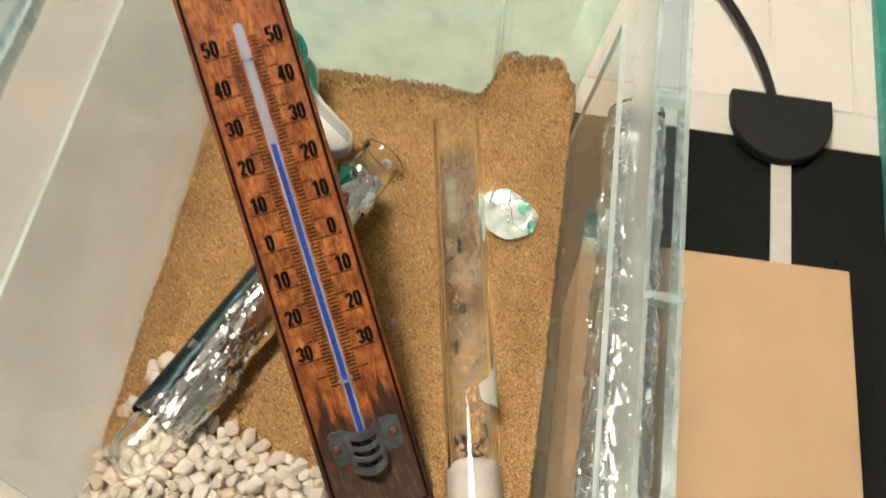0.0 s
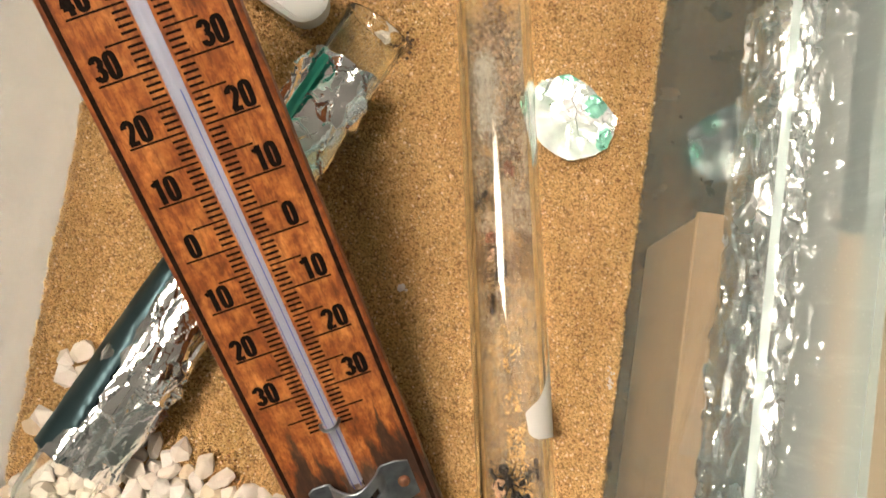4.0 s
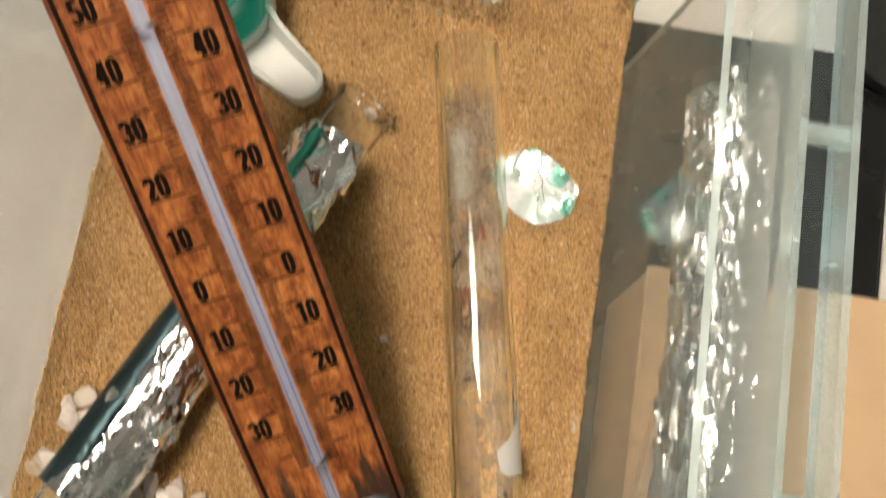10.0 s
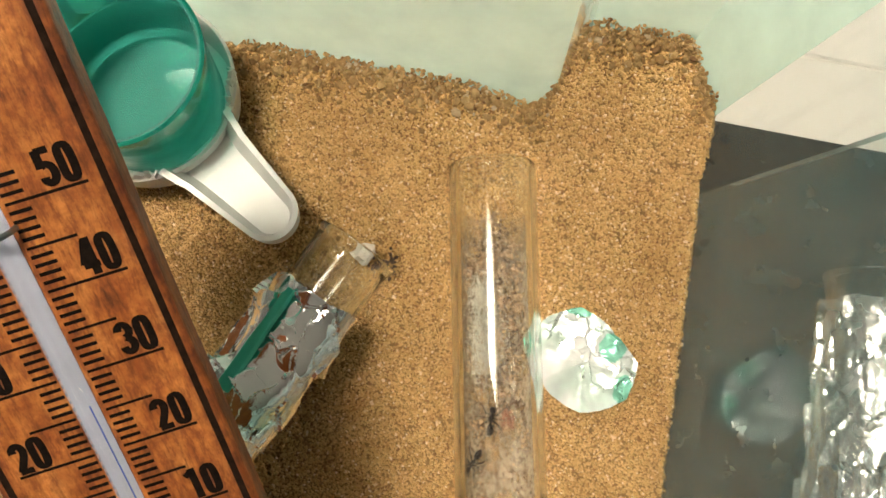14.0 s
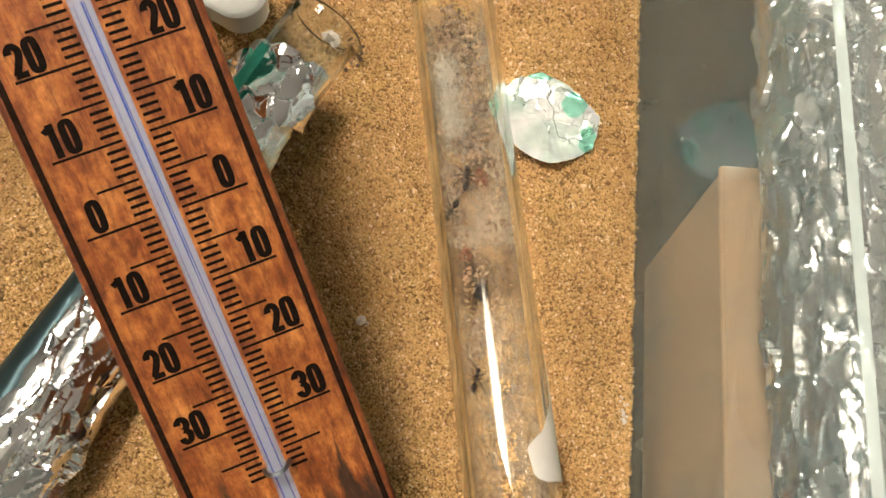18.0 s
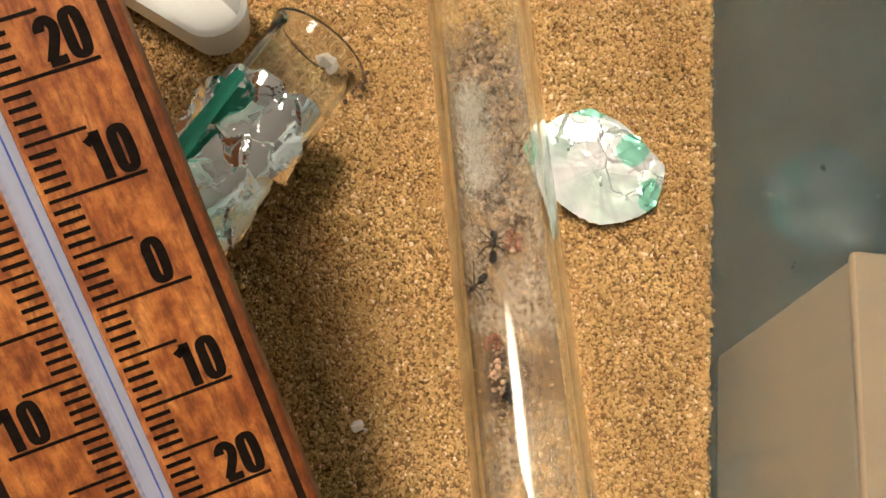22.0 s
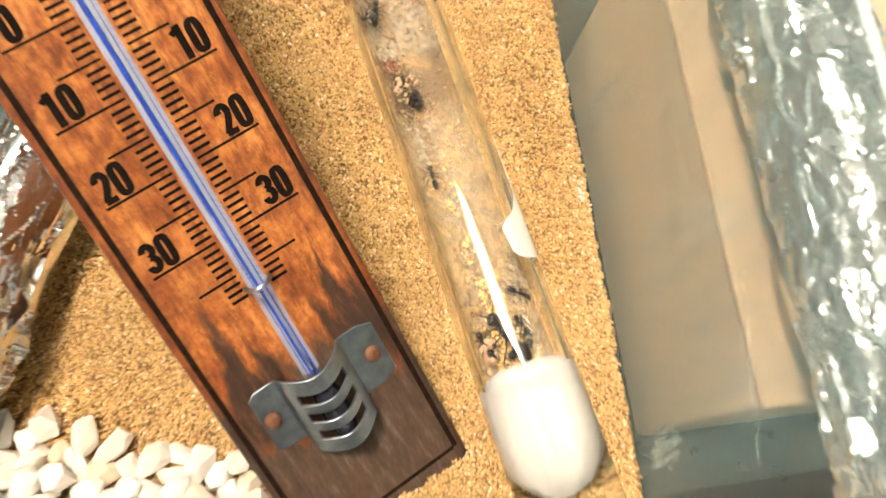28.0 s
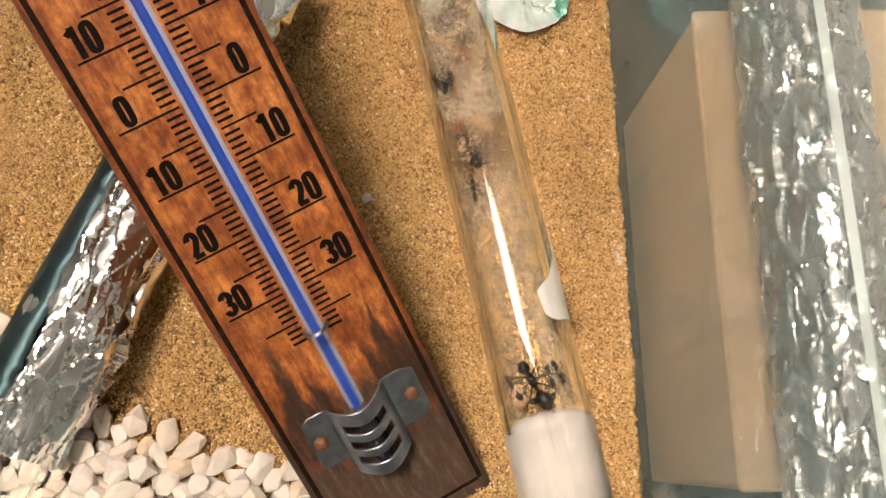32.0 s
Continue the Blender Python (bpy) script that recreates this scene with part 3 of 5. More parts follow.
def smudge(t, a, along_edge, up, n=26, m=22):
    """A dried, ragged smear on the face of a pane, near its corner a."""
    bm = bmesh.new()
    face = along_edge.cross(up).normalized()
    face = face if face.x < 0 else -face
    grid = {}
    for i in range(n):
        for j in range(m):
            u, v = i / (n - 1), j / (m - 1)
            grid[i, j] = bm.verts.new(a + along_edge * (9 * u + 3 * v) + up * (16 * v) + face * (0.25 + 0.5 * abs(noise.noise(V(i / 2.2, j / 4.5, 3)))))
    for i in range(n - 1):
        for j in range(m - 1):
            u, v = (i + 0.5) / n, (j + 0.5) / m
            if (2 * u - 1) ** 2 + (2 * v - 1) ** 2 < 0.75 + 0.5 * noise.noise(V(i / 4, j / 7, 9)) and noise.noise(V(i / 2.5, j / 6, 5)) > -0.2:
                bm.faces.new((grid[i, j], grid[i + 1, j], grid[i + 1, j + 1], grid[i, j + 1]))
    bmesh.ops.delete(bm, geom=[v for v in bm.verts if not v.link_faces], context="VERTS")
    part("dried_smear", bm, M_RIM, t, "pale dried smear near the corner", False).visible_shadow = False


divider = pane("glass_divider", (71.6, -90, -3), (66.6, 112, -3), (76.8, 101, 97), (83.6, -86, 97), "clear glass pane standing on edge along the sand")
smudge(divider, V(72.8, -86.5, 6.0), V(-0.025, 1.0, 0.0), V(0.12, 0.04, 0.99))
pane("glass_divider", (-109.5, 118, -3), (-107.5, -112, -3), (-121.5, -100, 90), (-126.5, 112, 90), "clear glass pane standing on edge against the pale wall")


# ---- sand ----
def far_edge(x):
    """How far the sand reaches towards the stepped far wall."""
    k = 1 / (1 + math.exp(-(x - 24.5) / 1.4))
    right = 1 / (1 + math.exp(-(x - 61.0) / 1.6))
    return 130.3 + 22.0 * k * (1 - 0.75 * right) - 3.0 * math.exp(-((x - 16) / 9) ** 2) * (1 - k)


def sand_height(x, y):
    z = 1.1 * noise.noise(V(x / 26, y / 26, 3)) + 0.7 * noise.noise(V(x / 9, y / 9, 1))
    z += -3.6 * math.exp(-(((x + 4) / 34) ** 2 + ((y - 8) / 55) ** 2))
    z += 2.6 * min(1, max(0, (x - 40) / 30)) + 2.0 * min(1, max(0, (y - 105) / 25)) * min(1, max(0, (x + 30) / 60))
    if y > 118:
        z += 5.0 * min(1, (y - 118) / 25) * min(1, max(0, (x - 15) / 14))
    return z


def scatter(i, j, salt):
    """A repeatable number from 0 to 1 for each cell of a grid."""
    k = np.sin(i * 127.1 + j * 311.7 + salt * 74.7) * 43758.5453
    return k - np.floor(k)


def grains(x, y, size, salt):
    """Height of packed grains, from 0 to about 1: tilted domes of uneven height."""
    gx, gy = x / size, y / size
    ci, cj = np.floor(gx), np.floor(gy)
    best = np.full(x.shape, 9.0)
    height = np.zeros(x.shape)
    for di in (-1, 0, 1):
        for dj in (-1, 0, 1):
            i, j = ci + di, cj + dj
            dx, dy = gx - (i + scatter(i, j, salt)), gy - (j + scatter(i, j, salt + 1))
            d = dx * dx + dy * dy
            tall = scatter(i, j, salt + 2)
            h = 0.75 * tall - 0.8 * d + 0.6 * (scatter(i, j, salt + 3) - 0.5) * dx + 0.6 * (scatter(i, j, salt + 4) - 0.5) * dy
            near = d < best
            height = np.where(near, h, height)
            best = np.where(near, d, best)
    return height


def sand():
    nx, ny = 300, 410
    coarse = 2.0
    # rolling form on a coarse lattice
    gx, gy = np.arange(-122, 82, coarse), np.arange(-126, 160, coarse)
    form = np.array([[sand_height(a, b) + 0.55 * noise.noise(V(a / 3.3, b / 3.3, 7)) for a in gx] for b in gy])
    wave = lambda v, k, o: np.array([noise.noise(V(float(q) * k, o, 0)) for q in v])
    v = np.linspace(0, 1, ny)
    xa = -112.5 - 0.028 * (v * 252 - 122) + 0.6 * wave(v, 60, 5) + 0.9 * wave(v, 17, 8)
    xb = 69.6 - 0.022 * (v * 252 - 122) + 0.75 * wave(v, 70, 1) + 1.0 * wave(v, 19, 4) + 0.6 * wave(v, 190, 4)
    u = np.linspace(0, 1, nx) ** 0.9
    x = xa[:, None] + u[None, :] * (xb - xa)[:, None]
    ends = np.linspace(-120, 80, 400)
    yf = np.interp(x, ends, [far_edge(q) + 1.1 * noise.noise(V(q / 3, 2, 9)) + 1.5 * noise.noise(V(q / 9, 2, 9)) for q in ends])
    y = -121.2 + v[:, None] * (yf + 121.2)
    fx, fy = (x - gx[0]) / coarse, (y - gy[0]) / coarse
    i0, j0 = np.clip(fx.astype(int), 0, len(gx) - 2), np.clip(fy.astype(int), 0, len(gy) - 2)
    fx, fy = fx - i0, fy - j0
    z = (form[j0, i0] * (1 - fx) + form[j0, i0 + 1] * fx) * (1 - fy) + (form[j0 + 1, i0] * (1 - fx) + form[j0 + 1, i0 + 1] * fx) * fy
    z = z + 1.15 * grains(x, y, 2.4, 11.0) - 1.5
    edge = np.minimum(np.minimum(u * 180, (1 - u) * 180)[None, :], np.minimum(v * 250, (1 - v) * 250)[:, None])
    z = z - 1.1 * np.exp(-edge / 1.1)
    top = np.stack([x, y, z], -1).reshape(-1, 3)
    idx = np.arange(nx * ny).reshape(ny, nx)
    quads = np.stack([idx[:-1, :-1], idx[:-1, 1:], idx[1:, 1:], idx[1:, :-1]], -1).reshape(-1, 4)
    # sides down to the floor of the box
    border = np.concatenate([idx[0], idx[1:, -1], idx[-1, -2::-1], idx[-2:0:-1, 0]])
    foot = top[border].copy()
    foot[:, 2] = FLOOR + 0.3
    m = len(border)
    k, k2 = np.arange(m), (np.arange(m) + 1) % m
    skirt = np.stack([border[k2], border[k], nx * ny + k, nx * ny + k2], -1)
    points, faces = np.concatenate([top, foot]) * MM, np.concatenate([quads, skirt])
    me = bpy.data.meshes.new("sand")
    me.vertices.add(len(points))
    me.vertices.foreach_set("co", points.astype(np.float32).ravel())
    me.loops.add(faces.size)
    me.loops.foreach_set("vertex_index", faces.astype(np.int32).ravel())
    me.polygons.add(len(faces))
    me.polygons.foreach_set("loop_start", np.arange(0, faces.size, 4, dtype=np.int32))
    me.update(calc_edges=True)
    # seen only in the gaps between grains, so its colour holds their shade
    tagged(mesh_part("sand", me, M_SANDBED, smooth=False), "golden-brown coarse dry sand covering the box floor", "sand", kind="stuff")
    # the top layers, grain by grain
    gen = np.random.default_rng(5)
    cube = np.array([(i, j, k) for i in (-0.62, 0.62) for j in (-0.62, 0.62) for k in (-0.62, 0.62)])
    cube_tri = np.array([(0, 1, 3), (0, 3, 2), (4, 6, 7), (4, 7, 5), (0, 4, 5), (0, 5, 1), (2, 3, 7), (2, 7, 6), (0, 2, 6), (0, 6, 4), (1, 5, 7), (1, 7, 3)])
    star = np.array([(1, 0, 0), (-1, 0, 0), (0, 1, 0), (0, -1, 0), (0, 0, 1), (0, 0, -1)]) * 0.95
    star_tri = np.array([(0, 2, 4), (2, 1, 4), (1, 3, 4), (3, 0, 4), (2, 0, 5), (1, 2, 5), (3, 1, 5), (0, 3, 5)])
    for name, step, low, ball, tri, holes in (("sand_surface", 0.62, 0.0, cube, cube_tri, 0.93), ("sand_underlayer", 0.74, -0.32, star, star_tri, 0.97)):
        px, py = np.meshgrid(np.arange(-112, 70, step), np.arange(-120, 152, step))
        px = px + gen.uniform(-0.34, 0.34, px.shape) + 0.5 * step * (np.arange(px.shape[0]) % 2)[:, None]
        py = py + gen.uniform(-0.34, 0.34, py.shape)
        left, right = np.interp(py, y[:, 0], xa), np.interp(py, y[:, 0], xb)
        far = np.interp(px, ends, [far_edge(q) for q in ends])
        keep = (px > left + 0.3) & (px < right - 0.3) & (py < far - 0.3)
        keep &= gen.random(px.shape) > np.where(scatter(np.floor(px / 1.3), np.floor(py / 1.3), 31.0) > holes, 0.75, 0.04)
        px, py, rim = px[keep], py[keep], np.minimum(np.minimum(px - left, right - px), far - py)[keep]
        fx, fy = (px - gx[0]) / coarse, (py - gy[0]) / coarse
        i0, j0 = np.clip(fx.astype(int), 0, len(gx) - 2), np.clip(fy.astype(int), 0, len(gy) - 2)
        fx, fy = fx - i0, fy - j0
        pz = (form[j0, i0] * (1 - fx) + form[j0, i0 + 1] * fx) * (1 - fy) + (form[j0 + 1, i0] * (1 - fx) + form[j0 + 1, i0 + 1] * fx) * fy
        pz = pz + 1.15 * grains(px, py, 2.4, 11.0) - 0.55 + low + gen.uniform(-0.24, 0.26, px.shape) - 1.1 * np.exp(-rim / 1.1)
        m = len(px)
        size = gen.uniform(0.30, 0.54, (m, 1, 1)) * np.where(gen.random((m, 1, 1)) < 0.05, 1.5, 1.0)
        body = ball[None] * gen.uniform(0.7, 1.25, (m, len(ball), 1)) * gen.uniform(0.72, 1.2, (m, 1, 3)) * size
        turn, tip = gen.uniform(0, 6.283, m), gen.uniform(-0.9, 0.9, m)
        c, d, e, g = np.cos(turn)[:, None], np.sin(turn)[:, None], np.cos(tip)[:, None], np.sin(tip)[:, None]
        bx, by, bz = body[..., 0], body[..., 1] * e - body[..., 2] * g, body[..., 1] * g + body[..., 2] * e
        pts = np.stack([bx * c - by * d + px[:, None], bx * d + by * c + py[:, None], bz + pz[:, None]], -1).reshape(-1, 3) * MM
        faces = (tri[None] + len(ball) * np.arange(m)[:, None, None]).reshape(-1, 3)
        me = bpy.data.meshes.new(name)
        me.vertices.add(len(pts))
        me.vertices.foreach_set("co", pts.astype(np.float32).ravel())
        me.loops.add(faces.size)
        me.loops.foreach_set("vertex_index", faces.astype(np.int32).ravel())
        me.polygons.add(len(faces))
        me.polygons.foreach_set("loop_start", np.arange(0, faces.size, 3, dtype=np.int32))
        me.update(calc_edges=True)
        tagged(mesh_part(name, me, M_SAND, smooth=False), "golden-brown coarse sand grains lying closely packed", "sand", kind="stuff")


sand()


def clods(name, label, places, material, category="crumbs"):
    """Many small uneven crumbs in one mesh: rows of x, y, z, size."""
    ico = bmesh.new()
    bmesh.ops.create_icosphere(ico, subdivisions=1, radius=1)
    base = [v.co.copy() for v in ico.verts]
    tri = [[v.index for v in f.verts] for f in ico.faces]
    ico.free()
    verts, faces = [], []
    for x, y, z, s in places:
        o = len(verts)
        q = Euler((rnd.uniform(0, 6), rnd.uniform(0, 6), rnd.uniform(0, 6))).to_matrix()
        k = V(rnd.uniform(0.6, 1.2), rnd.uniform(0.6, 1.2), rnd.uniform(0.5, 1.0)) * s
        for c in base:
            w = q @ V(c.x * k.x, c.y * k.y, c.z * k.z) * rnd.uniform(0.8, 1.15)
            verts.append((x + w.x, y + w.y, z + w.z))
        faces += [[o + i for i in f] for f in tri]
    return tagged(mesh_part(name, from_arrays(name, verts, faces), material, smooth=False), label, category, kind="stuff")


rows = []
for _ in range(900):
    x = rnd.uniform(-66, 66)
    y = far_edge(x) - abs(rnd.gauss(0, 5)) - 0.6
    rows.append((x, y, sand_height(x, y) + rnd.uniform(0.0, 1.1), rnd.uniform(0.4, 0.9) if rnd.random() < 0.75 else rnd.uniform(0.9, 1.7)))
for _ in range(900):
    x = rnd.uniform(-66, 66)
    y = far_edge(x) + 0.8 - abs(rnd.gauss(0, 2.2)) + 1.2 * noise.noise(V(x / 4, 3, 1))
    rows.append((x, y, sand_height(x, y) + rnd.uniform(-0.6, 1.9) + 1.0 * noise.noise(V(x / 6, 8, 1)), rnd.uniform(0.35, 0.85)))
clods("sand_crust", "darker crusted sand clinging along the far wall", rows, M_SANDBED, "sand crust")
rows = []
for _ in range(700):
    y = rnd.uniform(-118, 130)
    x = 68.8 - 0.022 * y - abs(rnd.gauss(0, 1.2))
    rows.append((x, y, sand_height(x, y) - rnd.uniform(-0.4, 2.5), rnd.uniform(0.35, 0.8)))
for _ in range(1500):
    x, y = rnd.uniform(-108, 66), rnd.uniform(-118, 128)
    rows.append((x, y, sand_height(x, y) + 0.2, rnd.uniform(0.25, 0.6)))
clods("sand_grains", "loose coarse sand grains and crumbs lying on the sand", rows, M_SAND, "sand grains")
clods("white_chip", "small white chip of stone lying on the sand", [(0, 0, sand_height(0, 0) + 1.2, 1.65), (1.6, -0.5, sand_height(0, 0) + 0.9, 0.8)], M_STONE, "chip")
clods("white_grains", "few white grains sticking in the edge of the sand", [(67.2 + rnd.gauss(0, 0.6), -17 + rnd.gauss(0, 1.6), 3.0, rnd.uniform(0.3, 0.6)) for _ in range(22)], M_STONE, "grains")


# ---- white gravel ----
def stone_mesh(seed):
    r = random.Random(seed)
    bm = bmesh.new()
    flat, long, wide = r.uniform(0.55, 0.85), r.uniform(1.0, 1.35), r.uniform(0.75, 1.0)
    for _ in range(26):
        d = V(r.gauss(0, 1), r.gauss(0, 1), r.gauss(0, 1)).normalized() * r.uniform(0.85, 1.1)
        bm.verts.new((d.x * long, d.y * wide, d.z * flat))
    hull = bmesh.ops.convex_hull(bm, input=bm.verts)
    bmesh.ops.delete(bm, geom=[v for v in bm.verts if not v.link_faces], context="VERTS")
    bmesh.ops.bevel(bm, geom=bm.edges[:], offset=0.06, segments=2, profile=0.5, affect="EDGES", clamp_overlap=True)
    for v in bm.verts:
        if v.co.length > 1.4:
            v.co *= 1.4 / v.co.length
    me = bpy.data.meshes.new("pebble")
    bmesh.ops.scale(bm, vec=(MM,) * 3, verts=bm.verts)
    bm.to_mesh(me)
    bm.free()
    me.materials.append(M_STONE)
    return me


STONES = [stone_mesh(40 + k) for k in range(14)]


def in_pile(x, y):
    """The pile: right of the box's left wall, near the front wall, thinning out towards the thermometer."""
    edge = -58 - 0.30 * (x + 66) if x > -66 else -57 + 0.5 * (x + 66)
    return -107 < x < -13.5 and -118 < y < edge + 1.5 * math.sin(x / 5) and not (x > -32 and y < -104)


placed = []


def pebble(x, y, z, s):
    ob = new("pebble", rnd.choice(STONES))
    m = Euler((rnd.uniform(-0.5, 0.5), rnd.uniform(-0.5, 0.5), rnd.uniform(0, 6.28))).to_matrix().to_4x4()
    ob.matrix_basis = Matrix.Translation((x * MM, y * MM, z * MM)) @ m @ Matrix.Diagonal((s, s, s, 1))
    tagged(ob, "white angular gravel stone lying on the sand", "pebble", "white gravel")
    placed.append((x, y, z, s))


for layer, tries in ((0, 7000), (1, 5000)):
    for _ in range(tries):
        x, y = rnd.uniform(-107, -13), rnd.uniform(-118, -50)
        if not in_pile(x, y) or (layer and not in_pile(x + 7, y + 7)):
            continue
        s = rnd.uniform(2.9, 4.9)
        z = sand_height(x, y) + s * 0.42 + layer * 3.6
        if all((x - a) ** 2 + (y - b) ** 2 > (0.60 * (s + d)) ** 2 or abs(z - c) > 2.8 for a, b, c, d in placed):
            pebble(x, y, z, s)
for x, y, s in ((-93.6, -36.5, 4.4), (-98.6, -39.5, 3.7), (-97.9, -45.0, 4.6), (-91.5, -44.0, 3.8), (-100.8, -58.4, 4.3), (-104.5, -62.0, 3.6), (-70.5, -58.0, 4.3)):
    pebble(x, y, sand_height(x, y) + s * 0.42, s)


# ---- test tubes ----
def tube_profile(ro, ri, length, lip=0.0):
    """Closed round bottom at 0, open end at length: outside up, inside down."""
    pts = []
    for k in range(9):
        a = math.pi / 2 * k / 8
        pts.append((ro * math.sin(a), ro - ro * math.cos(a)))
    if lip:
        pts += [(ro, ro + 2.0), (ro, length - 7.0), (ro, length - 4.5), (ro + lip * 0.5, length - 2.2), (ro + lip, length - 0.9), (ro + lip, length - 0.2), (ro + lip * 0.6, length)]
    else:
        pts += [(ro, ro + 2.0), (ro, length - 2.5), (ro, length - 0.5), (ro - 0.4, length)]
    pts += [(ri + 0.3, length), (ri, length - 0.6), (ri, length - 2.5), (ri, ro + 2.0)]
    for k in range(9):
        a = math.pi / 2 * (1 - k / 8)
        pts.append((ri * math.sin(a), ro - ri * math.cos(a)))
    return pts


def facets(q, sharp=150.0):
    """Height of crumpled foil: flat tilted plates that meet in creases."""
    d, pts = noise.voronoi(q)
    h = w = 0.0
    for k in range(4):
        p = pts[k]
        g = V(noise.noise(p * 7.7 + V(3.1, 0, 0)), noise.noise(p * 7.7 + V(0, 5.3, 0)), noise.noise(p * 7.7 + V(0, 0, 9.7))) * 2.6
        e = math.exp(-sharp * (d[k] - d[0]))
        h += e * g.dot(q - p)
        w += e
    return h / w


def crumple_bm(r0, r1, z0, z1, depth, seed, nz=150, na=120, facet=7.0, smooth_side=None, squash=0.36, bare=None, fine=1.0):
    """A crumpled foil sleeve about z; one side may lie smoother. bare = (angle, half width, from z): where the wrap leaves the glass free."""
    bm = bmesh.new()
    rings = []
    for j in range(nz):
        v = j / (nz - 1)
        ring = []
        for i in range(na):
            a = 2 * math.pi * i / na
            r = r0 + (r1 - r0) * v
            p = V(math.cos(a) * r, math.sin(a) * r, z0 + (z1 - z0) * v)
            q = V(p.x, p.y, p.z * squash) / facet + V(seed, 0, 0)
            k = 1.0
            if smooth_side is not None:
                k = 0.4 + 0.6 * min(1, max(0, 1.05 - 1.2 * math.cos(a - smooth_side)))
            q += 0.22 * V(noise.noise(q * 1.3), noise.noise(q * 1.3 + V(7, 0, 0)), noise.noise(q * 1.3 + V(0, 7, 0)))
            r += depth * k * (facets(q) + 0.22 * fine * facets(q * 2.1 + V(5, 5, 5)) + 0.05 * fine * facets(q * 4.6 + V(1, 5, 2)) + 0.35 * noise.noise(q * 0.6) + 0.2 * noise.noise(q * 1.6 + V(2, 8, 1)))
            zz = p.z + (2.2 * noise.noise(V(math.cos(a) * 2, math.sin(a) * 2, seed + v)) if j in (0, nz - 1) else 0)
            ring.append(bm.verts.new((math.cos(a) * r, math.sin(a) * r, zz)))
        rings.append(ring)
    for j, (a, b) in enumerate(zip(rings, rings[1:])):
        for k in range(na):
            if bare:
                z = z0 + (z1 - z0) * j / (nz - 1)
                off = abs((2 * math.pi * k / na - bare[0] + math.pi) % (2 * math.pi) - math.pi)
                if z > bare[2] and off < bare[1] * min(1, (z - bare[2]) / 14) + 0.10 * noise.noise(V(z / 5, off, seed)):
                    continue
            bm.faces.new((a[k], a[(k + 1) % na], b[(k + 1) % na], b[k]))
    bmesh.ops.delete(bm, geom=[v for v in bm.verts if not v.link_faces], context="VERTS")
    return bm


def flap_bm(radius, z0, z1, mid, half, seed, nz=150, na=40):
    """A smooth strip of foil folded flat against the sleeve, with wavering long edges."""
    bm = bmesh.new()
    rows = []
    for j in range(nz):
        v = j / (nz - 1)
        z = z0 + (z1 - z0) * v
        lo = mid - half * (1 + 0.16 * noise.noise(V(z / 9, seed, 0)) + 0.05 * noise.noise(V(z / 2.5, seed, 0)))
        hi = mid + half * (1 + 0.22 * noise.noise(V(z / 7, seed, 5)) + 0.09 * noise.noise(V(z / 2.2, seed, 5))) * (1 - 0.62 * v)
        wrinkle = 0.3 + 3.2 * max(0, v - 0.45)
        row = []
        for i in range(na):
            a = lo + (hi - lo) * i / (na - 1)
            r = radius + 0.35 * noise.noise(V(a * 2.2, z / 16, seed)) + 0.15 * noise.noise(V(a * 5, z / 5, seed)) * wrinkle + 0.22 * (wrinkle - 0.3) * facets(V(a * 2.5, z / 6, seed))
            r -= 1.1 * abs(2 * i / (na - 1) - 1) ** 9
            slant = 5.0 * (i / (na - 1) - 0.5) if j == 0 else 0
            row.append(bm.verts.new((r * math.cos(a), r * math.sin(a), z + slant * (j == 0))))
        rows.append(row)
    for a, b in zip(rows, rows[1:]):
        for k in range(na - 1):
            bm.faces.new((a[k], a[k + 1], b[k + 1], b[k]))
    return bm


def fibres_bm(starts, count, step, thick, inside):
    """Thin curly threads from each start, as long as they stay inside."""
    bm = bmesh.new()
    for p, d in starts:
        pts = []
        for _ in range(count):
            if inside(p):
                pts.append(p.copy())
            p = p + d.normalized() * step
            d = d.normalized() + V(rnd.gauss(0, 0.5), rnd.gauss(0, 0.5), rnd.gauss(-0.2, 0.45))
        for a, b in zip(pts, pts[1:]):
            side = (b - a).cross(V(0.3, 0.5, 0.8)).normalized() * thick
            up = (b - a).cross(side).normalized() * thick
            q = [bm.verts.new(c) for c in (a + side, a - side, a + up, b + side, b - side, b + up)]
            for i, j in ((0, 1), (1, 2), (2, 0)):
                bm.faces.new((q[i], q[j], q[j + 3], q[i + 3]))
    return bm


